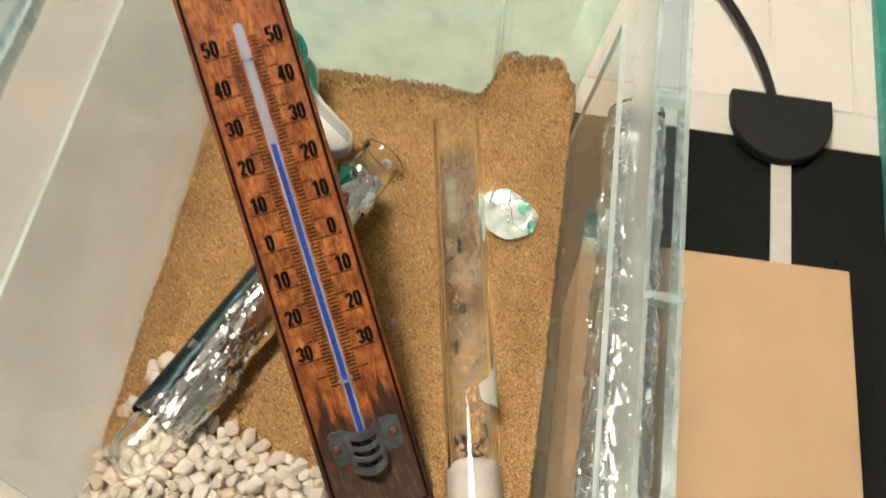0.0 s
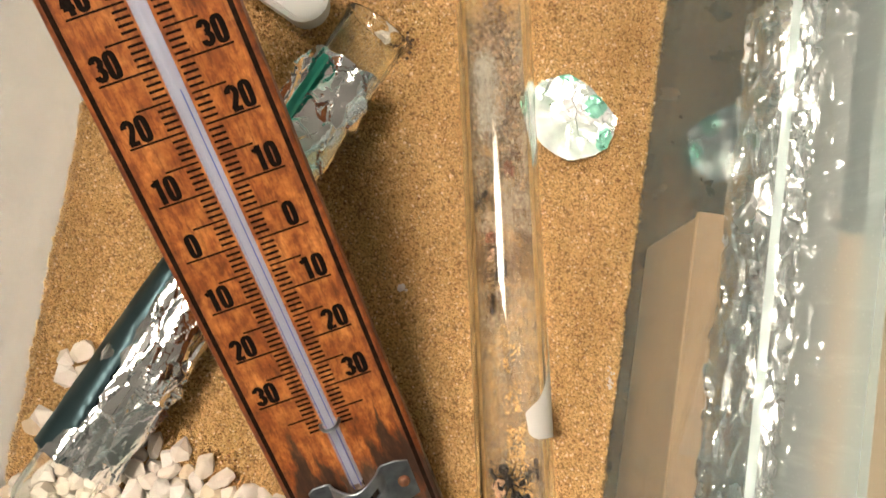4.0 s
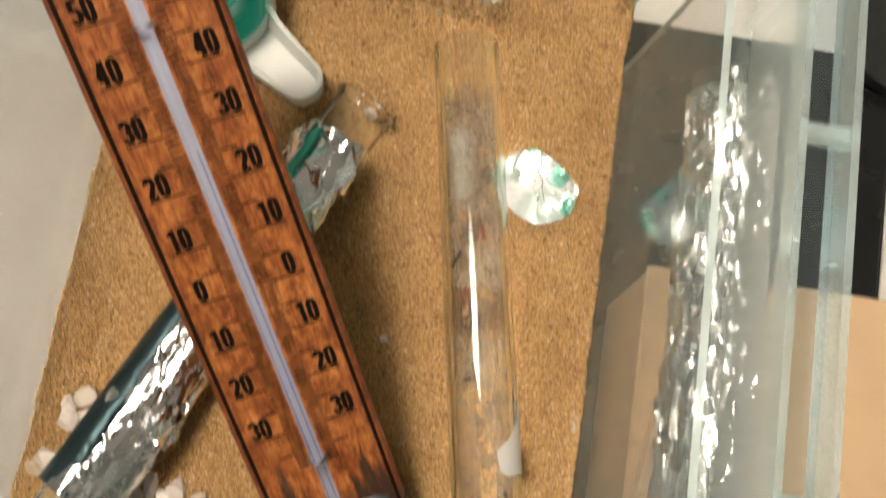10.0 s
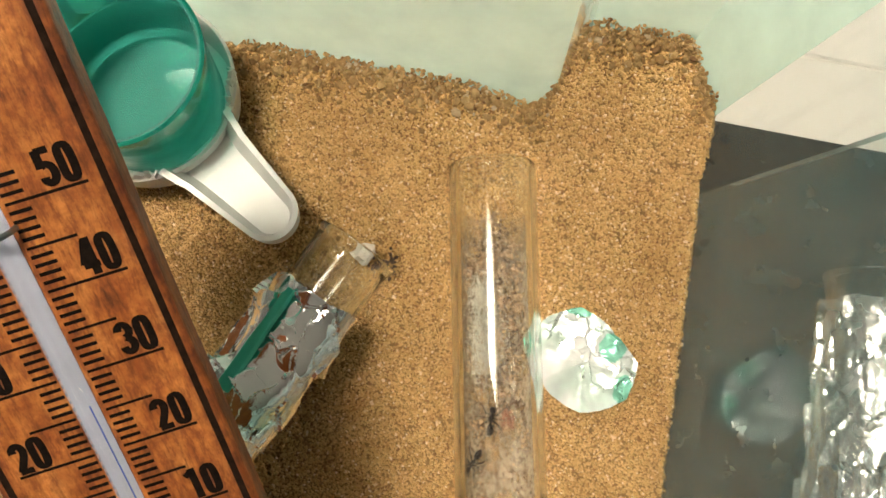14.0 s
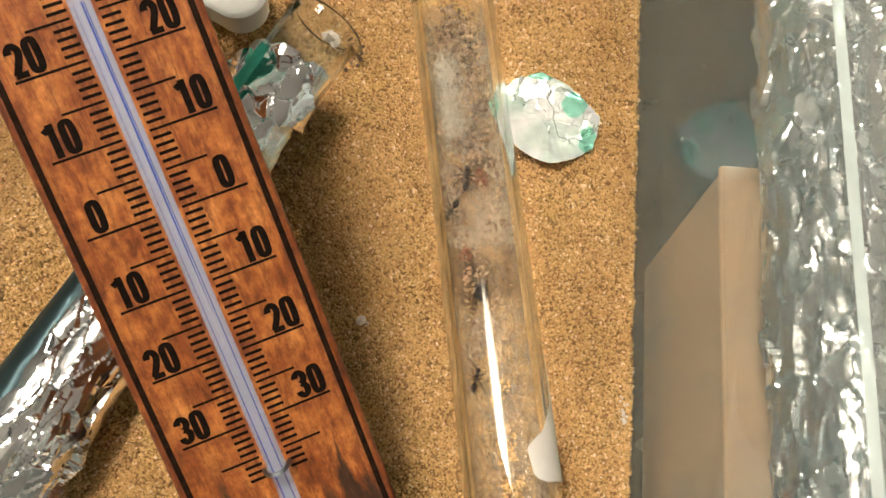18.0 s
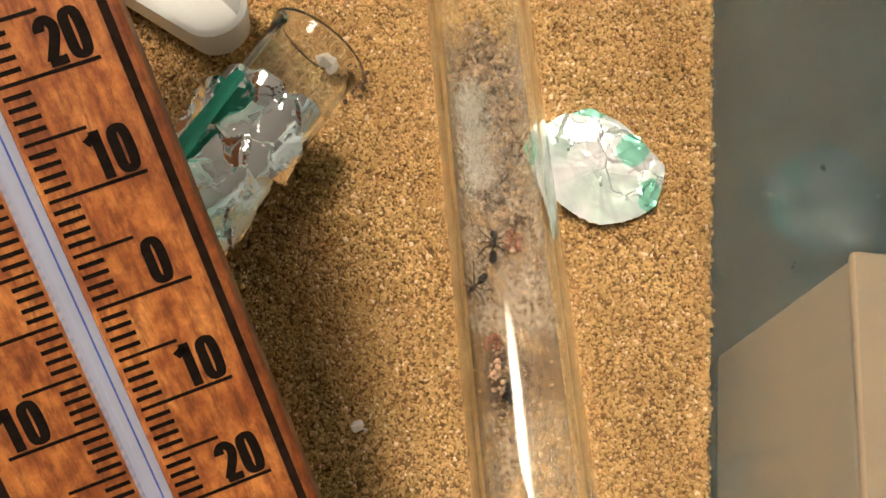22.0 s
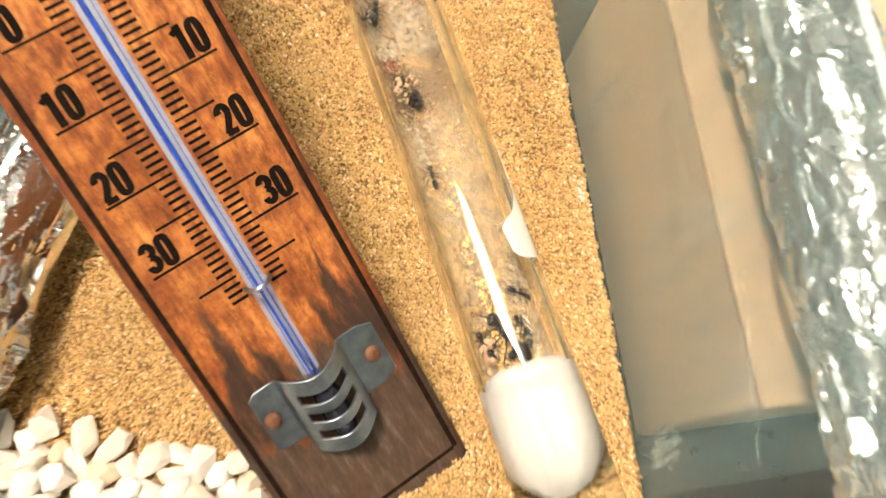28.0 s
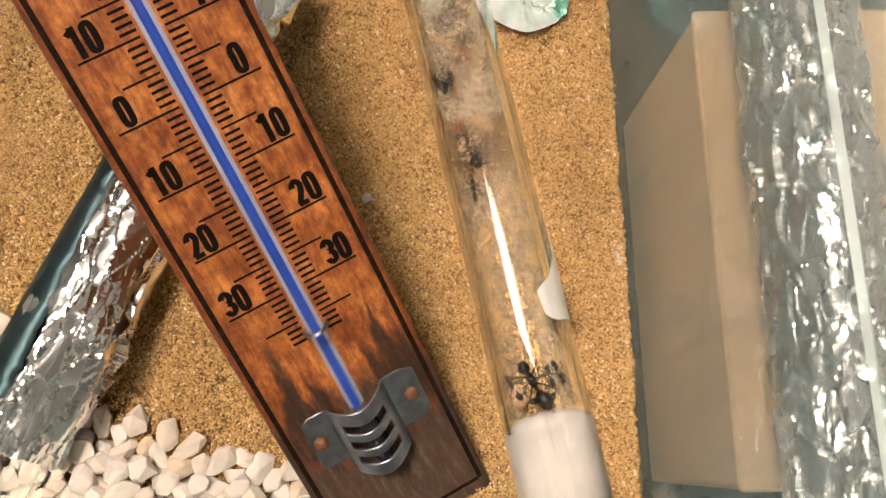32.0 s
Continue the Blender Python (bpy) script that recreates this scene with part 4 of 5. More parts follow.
def ant_tube():
    """The long tube with ants, a cotton plug and water behind it."""
    a, b = (57.2, -111.0, 8.9), (10.0, 106.0, 9.2)
    length = (Vector(b) - Vector(a)).length
    t = thing("test_tube", "clear glass test tube lying on the sand, plugged with cotton", "test tube", along(a, b))
    glass = part("glass", lathe_bm(tube_profile(11.4, 9.7, length), 72), M_TUBEGLASS, t, "clear glass")
    glass.visible_shadow = False
    # cotton plug
    bm = lathe_bm([(0, 24.5), (2.4, 24.9), (4.8, 26.3), (6.8, 28.6), (8.2, 31.2), (9.1, 34.2), (9.5, 37.2), (9.6, 40), (9.6, 43), (9.6, 46), (9.75, 48.0), (9.95, 49.5), (9.5, 51.2), (8.6, 52.3), (6.8, 53.0), (4.6, 53.3), (2.4, 53.4), (0, 53.4)], 72)
    for v in bm.verts:
        v.co += v.co.normalized() * (0.9 * noise.noise(v.co / 4.0) + 0.5 * noise.noise(v.co / 1.5)) * (0.12 if v.co.xy.length > 9.6 else 1.0)
    plug = part("cotton_plug", bm, M_COTTON, t, "white cotton plug")
    roots = [(9.4 * math.sqrt(rnd.random()), rnd.uniform(0, 6.283)) for _ in range(420)]
    fuzz = fibres_bm([(V(r * math.cos(w), r * math.sin(w), 52.9 - 0.015 * r * r), V(rnd.gauss(0, 1), rnd.gauss(0, 1), 0.9)) for r, w in roots], 5, 0.45, 0.035, lambda p: p.xy.length < 9.4)
    part("cotton_fibres", fuzz, M_COTTON, plug, "loose white cotton fibres", False)
    pts = [(9.82 * math.sin(k), 11.4 - 9.82 * math.cos(k)) for k in (math.pi / 2 * i / 12 for i in range(13))]
    part("water", lathe_bm(pts + [(9.82, 30), (9.82, 48.6), (9.4, 48.9), (0, 48.9)], 72), M_WATER, t, "clear water").visible_shadow = False
    film = bmesh.new()
    n, k = 40, 36
    low = along(a, b).to_3x3().inverted() @ V(0, 0, -1)
    base = math.atan2(low.y, low.x)
    grid = [[film.verts.new((9.62 * math.cos(base + w), 9.62 * math.sin(base + w), 53.5 + (length - 58) * i / n)) for w in (1.25 * (2 * j / k - 1) for j in range(k + 1))] for i in range(n + 1)]
    for i in range(n):
        for j in range(k):
            film.faces.new((grid[i][j], grid[i][j + 1], grid[i + 1][j + 1], grid[i + 1][j]))
    part("dust_film", film, M_FILM, t, "hazy film of dust and moisture").visible_shadow = False
    return glass, along(a, b), length


TUBE_GLASS, TUBE_M, TUBE_L = ant_tube()


def in_tube(along_mm, across, up):
    """A place inside the lying tube: along its axis from the closed end, across it and up from the lowest glass."""
    z = Vector((TUBE_M.col[2][0], TUBE_M.col[2][1], 0)).normalized()
    side = Vector((-z.y, z.x, 0))
    drop = 9.6 - math.sqrt(max(0.1, 9.6 ** 2 - across ** 2))
    p = TUBE_M @ V(0, 0, along_mm * MM)
    return p.x * 1000 + side.x * across, p.y * 1000 + side.y * across, p.z * 1000 - 9.6 + drop + up


def tube_filling():
    rows = []
    for _ in range(46):
        s0, w0, spread = rnd.triangular(148, TUBE_L - 8, 196), rnd.gauss(-0.5, 3.2), rnd.uniform(0.7, 1.8)
        for _ in range(int(34 * spread)):
            s, w = rnd.gauss(s0, spread), rnd.gauss(w0, spread)
            if abs(w) < 8.2 and s < TUBE_L - 5:
                k = rnd.uniform(0.18, 0.5) if rnd.random() < 0.9 else rnd.uniform(0.6, 1.2)
                lift = 1.6 * math.exp(-((s - s0) ** 2 + (w - w0) ** 2) / (1.4 * spread ** 2))
                rows.append((*in_tube(s, w, k * 0.5 + lift * rnd.random()), k))
    dark = []
    for s0, w0, k in ((206, -3, 1.5), (201, 2.5, 1.3), (197, -4.5, 1.6), (192, -1.0, 1.2), (186, -2.2, 1.7), (176, -5.0, 1.8), (171, -2.5, 1.6), (166, 0.5, 1.2), (160, -4.5, 1.2), (131, 3.5, 1.8), (127, -1.5, 2.0), (122, 4.0, 1.3)):
        for _ in range(34):
            s, w = rnd.gauss(s0, k), rnd.gauss(w0, k)
            if abs(w) < 8.4 and s < TUBE_L - 4:
                dark.append((*in_tube(s, w, rnd.uniform(0.1, 1.4)), rnd.uniform(0.2, 0.55)))
    clods("dark_waste", "dark brown crumbs of waste inside the tube", dark, M_WASTE)
    clods("tube_crumbs", "brown crumbs of sand and waste inside the tube", rows, M_DIRT)
    starts = []
    for _ in range(2300):
        s = rnd.choice((rnd.gauss(188, 3.0), rnd.gauss(180, 4.0), rnd.gauss(172, 3.0)))
        w = rnd.gauss(2.6, 2.4) if rnd.random() < 0.6 else rnd.gauss(4.2, 1.2)
        if abs(w) < 8:
            starts.append((V(*in_tube(s, w, rnd.uniform(0.8, 3.4))), V(rnd.gauss(0, 1), rnd.gauss(0, 1), rnd.gauss(0.4, 0.8))))
    tuft = fibres_bm(starts, 5, 0.42, 0.042, lambda p: p.z > 0.3)
    tagged(part("mould_tuft", tuft, M_MOULD, None, "", False), "pale grey fuzzy mould growing inside the tube", "mould", kind="stuff")
    rows = [(*in_tube(rnd.gauss(126, 5), rnd.gauss(1.0, 3.0), 0.4), rnd.uniform(0.2, 0.8)) for _ in range(130)]
    rows += [(*in_tube(rnd.uniform(70, 160), rnd.gauss(0, 4), 0.2), rnd.uniform(0.12, 0.4)) for _ in range(160)]
    clods("food_scraps", "dark food scraps and waste inside the tube", [r for r in rows], M_DIRT)
    rows = [(27.0 + rnd.uniform(-1.6, 1.6), 42.4 + rnd.uniform(-2.2, 2.2), 0.6, rnd.uniform(0.5, 0.9)) for _ in range(26)]
    rows += [(24.6 + rnd.uniform(-1.5, 1.5), 19.6 + rnd.uniform(-1.5, 1.5), 0.9, rnd.uniform(0.4, 0.9)) for _ in range(18)]
    clods("red_scraps", "reddish-brown food scraps inside the tube", rows, M_FOOD)
    rows = [(40.2 + rnd.gauss(0, 1.5), -54.6 + rnd.gauss(0, 1.7), 1.6 + rnd.uniform(0, 1.2), rnd.uniform(0.9, 1.7)) for _ in range(13)]
    rows += [(25.8, 15.8, 1.3, 0.9), (26.2, 14.6, 1.2, 0.8), (25.4, 13.6, 1.2, 0.8), (25.0, 12.9, 1.2, 0.8)]
    clods("ant_brood", "pale ant brood heaped before the cotton", rows, M_LARVA, "brood")
    rows = [(29.9 + rnd.gauss(0, 0.8), 10.0 + rnd.gauss(0, 1.1), 1.5, rnd.uniform(0.8, 1.4)) for _ in range(12)]
    clods("dark_crumb", "dark glossy crumb inside the tube", rows, M_ANT)
    rows = [(*in_tube(53.4 + rnd.gauss(0, 0.5), rnd.uniform(-6, 6), 2 + rnd.uniform(0, 12)), rnd.uniform(0.12, 0.42)) for _ in range(70)]
    clods("waste_specks", "dark specks of waste on the cotton", [r for r in rows], M_ANT)


tube_filling()


def tube_label():
    """A torn white paper scrap that follows the glass on the side towards the divider."""
    ax = Vector(TUBE_M.col[2][:3])
    right = V(-ax.y, ax.x, 0).normalized()
    right = right if right.x > 0 else -right
    up = ax.cross(right)
    up = up if up.z > 0 else -up
    back = TUBE_M.to_3x3().inverted()
    bm = bmesh.new()
    knots = ((74.5, 54), (75.2, 64), (76.4, 70), (82.0, 74), (83.6, 66), (85.5, 51), (91, 29), (97.5, 19), (106, 13))
    rows = []
    for k in range(60):
        s_ = 74.5 + (106 - 74.5) * (k / 59) ** 1.5
        a1 = float(np.interp(s_, [p[0] for p in knots], [p[1] for p in knots]))
        rows.append([bm.verts.new(back @ (11.62 * (math.cos(a) * right + math.sin(a) * up)) + V(0, 0, s_)) for a in (radians(10 + (a1 - 10) * j / 10) for j in range(11))])
    for r0, r1 in zip(rows, rows[1:]):
        for k in range(10):
            bm.faces.new((r0[k], r0[k + 1], r1[k + 1], r1[k]))
    bmesh.ops.remove_doubles(bm, verts=bm.verts, dist=0.01)
    part("paper_label", bm, M_PAPER, TUBE_GLASS, "torn white paper label")


tube_label()


def foil_tube():
    """The foil-wrapped tube that lies below the thermometer."""
    a, b = (-93.5, -89.0, 12.4), (-20.0, 77.5, 11.0)
    length = (Vector(b) - Vector(a)).length
    t = thing("foil_wrapped_test_tube", "glass test tube wrapped in crumpled foil, lying on sand and gravel", "test tube", along(a, b))
    part("glass", lathe_bm(tube_profile(10.6, 9.3, length, 1.0), 64), M_TUBEGLASS, t, "clear glass with a flared lip").visible_shadow = False
    way = along(a, b).to_3x3().inverted() @ V(-0.8, 0.35, 0.45)
    side = math.atan2(way.y, way.x)
    low = along(a, b).to_3x3().inverted() @ V(0.62, -0.3, -0.55)
    bare = math.atan2(low.y, low.x)
    bm = crumple_bm(12.5, 11.9, 24.5, length - 54, 2.5, 3.0, 420, 220, 6.4, smooth_side=side, squash=0.30, fine=0.8, bare=(bare, 0.95, length - 74))
    sleeve = part("foil_sleeve", bm, M_FOIL, t, "crumpled aluminium foil sleeve", 24)
    way = along(a, b).to_3x3().inverted() @ V(-0.70, 0.31, 0.60)
    over = math.atan2(way.y, way.x)
    way = along(a, b).to_3x3().inverted() @ V(-0.25, 0.11, 0.95)
    crest = math.atan2(way.y, way.x)
    bm = crumple_bm(12.6, 12.2, length - 58, length - 16.5, 2.6, 17.0, 150, 210, 9.5, squash=0.75, fine=0.45, bare=(bare, 0.95, length - 90))
    part("foil_cuff", bm, M_FOIL_CUFF, sleeve, "crumpled foil end with broad bright facets", 30)
    part("foil_flap", flap_bm(13.2, 24.0, length - 60, over, 0.92, 4.0), M_FOIL_TEAL, sleeve, "smooth teal-dyed foil flap, darkened for the dim room it mirrors")
    part("dyed_patch", flap_bm(14.0, length - 48, length - 19, crest, 0.15, 9.0, 60, 16), M_FOIL_GREEN, sleeve, "bright teal-green patch of the foil")
    clods("white_crumb", "white crumb lying in the mouth of the tube", [(-18.6, 77.6, 5.4, 3.5), (-17.4, 76.4, 4.8, 2.6)], M_STONE, "crumb")
    rows = [(-12.8 + rnd.gauss(0, 1.6), 75.2 + rnd.gauss(0, 1.6), 0.9 + rnd.uniform(0, 1.2), rnd.uniform(0.3, 0.9)) for _ in range(34)]
    clods("brown_crumbs", "small heap of dark brown crumbs beside the tube's lip", rows, M_WASTE)


foil_tube()


def outer_foil_tube():
    a, b = (96.5, -150.0, 65.2), (90.0, 82.0, 65.2)
    length = (Vector(b) - Vector(a)).length
    t = thing("foil_wrapped_test_tube", "glass test tube wrapped in crumpled foil, lying on the cardboard box", "test tube", along(a, b))
    part("glass", lathe_bm(tube_profile(11.0, 9.6, length, 0.8), 56), M_TUBEGLASS, t, "clear glass rim").visible_shadow = False
    part("foil_sleeve", crumple_bm(12.6, 12.0, 0, length - 6, 1.1, 11.0, 640, 230, 3.9, squash=0.42, fine=0.9), M_FOIL_OUTER, t, "crumpled aluminium foil sleeve", 24)


outer_foil_tube()


def foil_disc():
    """A crumpled scrap of foil beside the tube."""
    t = thing("foil_scrap", "round crumpled scrap of foil lying beside the test tube", "foil scrap", mmpose(43, 60.5, 3.4, 2, -1, 0))
    bm = bmesh.new()
    n, m = 44, 120
    corners = [(-84, 13.2), (-30, 14.6), (9, 14.4), (36, 11.6), (62, 11.3), (102, 14.1), (140, 14.6), (171, 16.2), (200, 13.0), (230, 12.2), (276, 13.2)]
    rim = []
    for k in range(m):
        d = (360 * k / m + 84) % 360 - 84
        (d0, r0), (d1, r1) = next((p, q) for p, q in zip(corners, corners[1:]) if p[0] <= d < q[0])
        f = (d - d0) / (d1 - d0)
        rim.append(r0 + (r1 - r0) * f - 0.5 * math.sin(math.pi * f) + 0.25 * noise.noise(V(d / 9, 3, 0)))
    rings = [[bm.verts.new((0, 0, 0.6))]]
    for j in range(1, n):
        ring = []
        for k in range(m):
            a, r = 2 * math.pi * k / m, rim[k] * j / (n - 1)
            x, y = r * math.cos(a), r * math.sin(a)
            q = V(x / 5, y / 5, 2)
            # finely wrinkled above and to the right of its middle, smooth and fanned below
            rough = min(1, max(0.05, 0.66 + (x * 0.7 + y * 0.9) / 9))
            fan = noise.noise(V(2.6 * math.cos(a), 2.6 * math.sin(a), 1)) + 0.6 * noise.noise(V(6 * math.cos(a), 6 * math.sin(a), 4)) + 0.3 * noise.noise(V(14 * math.cos(a), 14 * math.sin(a), 7))
            z = rough * (1.0 * facets(q * 0.75) + 0.26 * facets(q * 1.7 + V(4, 4, 0)) + 0.06 * facets(q * 3.4 + V(1, 7, 0))) + 0.13 * fan * min(r, 10) / 10 + 0.9 * noise.noise(q * 0.45)
            ring.append(bm.verts.new((x, y, z + 0.6)))
        rings.append(ring)
    for k in range(m):
        bm.faces.new((rings[0][0], rings[1][k], rings[1][(k + 1) % m]))
    for a, b in zip(rings[1:], rings[2:]):
        for k in range(m):
            bm.faces.new((a[k], b[k], b[(k + 1) % m], a[(k + 1) % m]))
    part("sheet", bm, M_SCRAP, t, "crumpled foil", 12)


foil_disc()


# ---- thermometer ----
TH_O, TH_U, TH_V = V(-32.2, 0.4, 63.05), V(-0.407, 0.734, 0.544).normalized(), V(0.874, 0.486, -0.002)
TH_N = TH_V.cross(TH_U).normalized()
TH_V = TH_U.cross(TH_N)
DEG = 1.52


GLYPHS = {
    "0": [[(0.21, 0.5), (0.21, 0.88), (0.5, 0.94), (0.79, 0.88), (0.79, 0.12), (0.5, 0.06), (0.21, 0.12), (0.21, 0.5)]],
    "1": [[(0.62, 0.0), (0.62, 1.0)], [(0.66, 0.91), (0.40, 0.84), (0.16, 0.78)]],
    "2": [[(0.2, 0.68), (0.2, 0.80), (0.5, 0.92), (0.8, 0.78), (0.78, 0.58), (0.24, 0.09)], [(0.14, 0.08), (0.92, 0.08)]],
    "3": [[(0.2, 0.72), (0.22, 0.82), (0.5, 0.92), (0.8, 0.80), (0.78, 0.60), (0.48, 0.52)], [(0.48, 0.52), (0.8, 0.42), (0.8, 0.20), (0.5, 0.08), (0.22, 0.18), (0.2, 0.28)]],
    "4": [[(0.66, 0.0), (0.66, 1.0)], [(0.62, 0.94), (0.16, 0.30)], [(0.1, 0.27), (0.98, 0.27)]],
    "5": [[(0.88, 0.92), (0.2, 0.92)], [(0.22, 0.96), (0.2, 0.50)], [(0.22, 0.54), (0.5, 0.60), (0.8, 0.48), (0.8, 0.22), (0.5, 0.08), (0.2, 0.18), (0.2, 0.28)]],
}


def numeral_mesh(body, tall, wide, gap):
    """Heavy condensed numerals as flat strokes: strong uprights, thinner level strokes."""
    bm = bmesh.new()
    total = len(body) * wide + (len(body) - 1) * gap
    for k, ch in enumerate(body):
        x0 = -total / 2 + k * (wide + gap)
        for line in GLYPHS[ch]:
            pts = [V(x0 + u * wide, v * tall, 0) for u, v in line]
            ring = line[0] == line[-1]
            for _ in range(2 if len(pts) > 2 else 0):  # rounds the corners
                cut = [q for a, b in zip(pts, pts[1:]) for q in (a.lerp(b, 0.25), a.lerp(b, 0.75))]
                pts = cut + [cut[0]] if ring else [pts[0]] + cut[1:-1] + [pts[-1]]
            for i, p in enumerate(pts):
                dirs = [(pts[j + 1] - pts[j]).normalized() for j in (i - 1, i) if 0 <= j < len(pts) - 1]
                if i in (0, len(pts) - 1) and ring:
                    dirs = [(pts[1] - pts[0]).normalized(), (pts[-1] - pts[-2]).normalized()]
                d = sum(dirs, V(0, 0, 0)).normalized()
                side = V(-d.y, d.x, 0)
                side = V(side.x * 0.68, side.y * 0.56, 0)
                for z in (0.0, 0.03):
                    bm.verts.new(p + side + V(0, 0, z))
                    bm.verts.new(p - side + V(0, 0, z))
            bm.verts.ensure_lookup_table()
            base = len(bm.verts) - 4 * len(pts)
            q = lambda i, j: bm.verts[base + 4 * i + j]
            for i in range(len(pts) - 1):
                for a, b in ((2, 3), (0, 2), (3, 1)):
                    bm.faces.new((q(i, a), q(i, b), q(i + 1, b), q(i + 1, a)))
    bmesh.ops.recalc_face_normals(bm, faces=bm.faces)
    bmesh.ops.scale(bm, vec=(MM,) * 3, verts=bm.verts)
    me = bpy.data.meshes.new("numeral")
    bm.to_mesh(me)
    bm.free()
    me.materials.append(M_INK)
    return me


def stem_bm(y0, y1):
    """The glass stem: flat back, straight flanks and a narrow rounded front that magnifies the column behind it."""
    R, front, cap = 1.05, 3.1, 1.12
    sec = [(-1.9, 0.1), (1.9, 0.1), (1.95, 0.9), (1.6, 1.75)]
    sec += [(R * math.sin(w), front - R + R * math.cos(w)) for w in (cap - 2 * cap * k / 28 for k in range(29))]
    sec += [(-1.6, 1.75), (-1.95, 0.9)]
    bm = bmesh.new()
    rings = []
    for y, k in ((y0, 0.8), (y0 + 0.6, 1.0), (y1 - 3.0, 1.0), (y1 - 1.0, 0.75), (y1, 0.25)):
        rings.append([bm.verts.new((x * k, y, 0.1 + (z - 0.1) * k)) for x, z in sec])
    n = len(sec)
    for a, b in zip(rings, rings[1:]):
        for k in range(n):
            bm.faces.new((a[k], a[(k + 1) % n], b[(k + 1) % n], b[k]))
    bm.faces.new(rings[0])
    bm.faces.new(rings[-1][::-1])
    bmesh.ops.recalc_face_normals(bm, faces=bm.faces)
    return bm


def thermometer():
    m = Matrix((TH_V, TH_U, TH_N)).transposed().to_4x4()
    m.translation = TH_O * MM
    t = thing("wall_thermometer", "scorched wooden thermometer with blue column, leaning over the sand", "thermometer", m)
    top, bottom, half, thick = 110, -118, 20.2, 6.0
    bm = box_bm(-half, half, bottom, top, -thick, 0)
    bmesh.ops.bevel(bm, geom=[e for e in bm.edges if all(v.co.z > -1 for v in e.verts)], offset=0.9, segments=3, profile=0.5, affect="EDGES")
    bmesh.ops.subdivide_edges(bm, edges=[e for e in bm.edges if e.calc_length() > 100], cuts=24, use_grid_fill=True)
    for v in bm.verts:
        v.co.x += 0.18 * noise.noise(v.co / 14)
    part("board", bm, M_BOARD, t, "scorched orange-brown wooden board", False)
    # burnt border line
    for x in (-18.2, 18.2):
        part("border_line", box_bm(x - 0.6, x + 0.6, bottom + 4.4, top - 4.4, -0.2, 0.06), M_GROOVE, t, "", False)
    for y in (bottom + 4.4, top - 4.4):
        part("border_line", box_bm(-17.7, 17.7, y - 0.45, y + 0.45, -0.2, 0.065), M_GROOVE, t, "", False)
    # flat black disc: the shade inside the hole is in its colour
    part("nail_hole", lathe_bm([(0, 0.07), (2.3, 0.07), (2.4, -0.2)], 24), M_GROOVE, t, "nail hole, a flat disc coloured black for its shade", at=mmpose(0, 97.5, 0))
    # scale
    shared = {}
    for d in range(-38, 54):
        y = d * DEG
        if d % 10 == 0 and -30 <= d <= 50:
            spans, w = ((-15.6, -2.6), (2.6, 15.6)), 0.25
        elif d % 5 == 0:
            spans, w = ((-10.6, -2.6), (2.6, 10.6)), 0.24
        else:
            spans, w = ((-6.1, -2.6), (2.6, 6.1)), 0.31
        for x0, x1 in spans:
            key = (x0, w)
            if key not in shared:
                shared[key] = part("tick", box_bm(x0, x1, -w, w, -0.1, 0.09), M_INK, t, "", False, mmpose(0, y, 0)).data
            else:
                mesh_part("tick", shared[key], M_INK, t, "", False, mmpose(0, y, 0))
    for d in range(-30, 51, 10):
        me = numeral_mesh(str(abs(d)), 6.4, 2.95, 0.22)
        for x in (-12.3, 12.3):
            mesh_part("numeral", me, M_INK, t, "", False, mmpose(x, d * DEG + 0.5, 0.07))
    # glass tube with its column, on a white back
    part("enamel_back", box_bm(-1.7, 1.7, -78, 86, 0.14, 0.30, 0.05), M_ENAMEL, t, "white enamel back")
    part("blue_column", box_bm(-0.145, 0.115, -79, 39.9, 0.32, 0.40), M_BLUE, t, "blue spirit column", False)
    part("glass_stem", stem_bm(-80, 88), M_GLASS, t, "clear glass stem with a rounded front").visible_shadow = False
    for y in (72.3, -56.4):
        ring = sweep_bm([(2.6 * math.cos(a), y, 0.2 + 3.9 * math.sin(a)) for a in (math.pi * k / 12 for k in range(13))], [0.5] * 13, 8)
        part("wire_clip", ring, M_STEEL, t, "thin wire staple")
    # sheet-metal guard over the bulb
    prof = [(-13.8, 0.5), (-12, 0.5), (-8.6, 0.5), (-7.6, 0.9), (-7.0, 2.2)]
    prof += [(-6.4 + 12.8 * k / 14, 3.0 + 3.6 * math.sin(math.pi * k / 14)) for k in range(15)] + [(7.0, 2.2), (7.6, 0.9), (8.6, 0.5), (12, 0.5), (15.4, 0.5)]
    ys = [-75.6, -79.2, -81.6, -83.8, -86.0, -88.2, -90.4, -93.8]
    bm = bmesh.new()
    grid = {}
    for j, y in enumerate(ys):
        for i, (x, z) in enumerate(prof):
            tab = abs(x) > 7.3
            yy = y
            if tab:
                yy = -75.6 + (y + 75.6) * (14.4 / 18.2) + (1.2 if abs(x) > 13 and j == 7 else 0) - (1.2 if abs(x) > 13 and j == 0 else 0)
            else:
                yy = y - 1.6 * (1 - (x / 7) ** 2)
            grid[j, i] = bm.verts.new((x, yy, z))
    for j in range(7):
        for i in range(len(prof) - 1):
            xm = (prof[i][0] + prof[i + 1][0]) / 2
            if j in (1, 3, 5) and abs(xm) < 5.4:
                continue
            bm.faces.new((grid[j, i], grid[j, i + 1], grid[j + 1, i + 1], grid[j + 1, i]))
    bmesh.ops.recalc_face_normals(bm, faces=bm.faces)
    bmesh.ops.solidify(bm, geom=bm.faces[:], thickness=0.7)
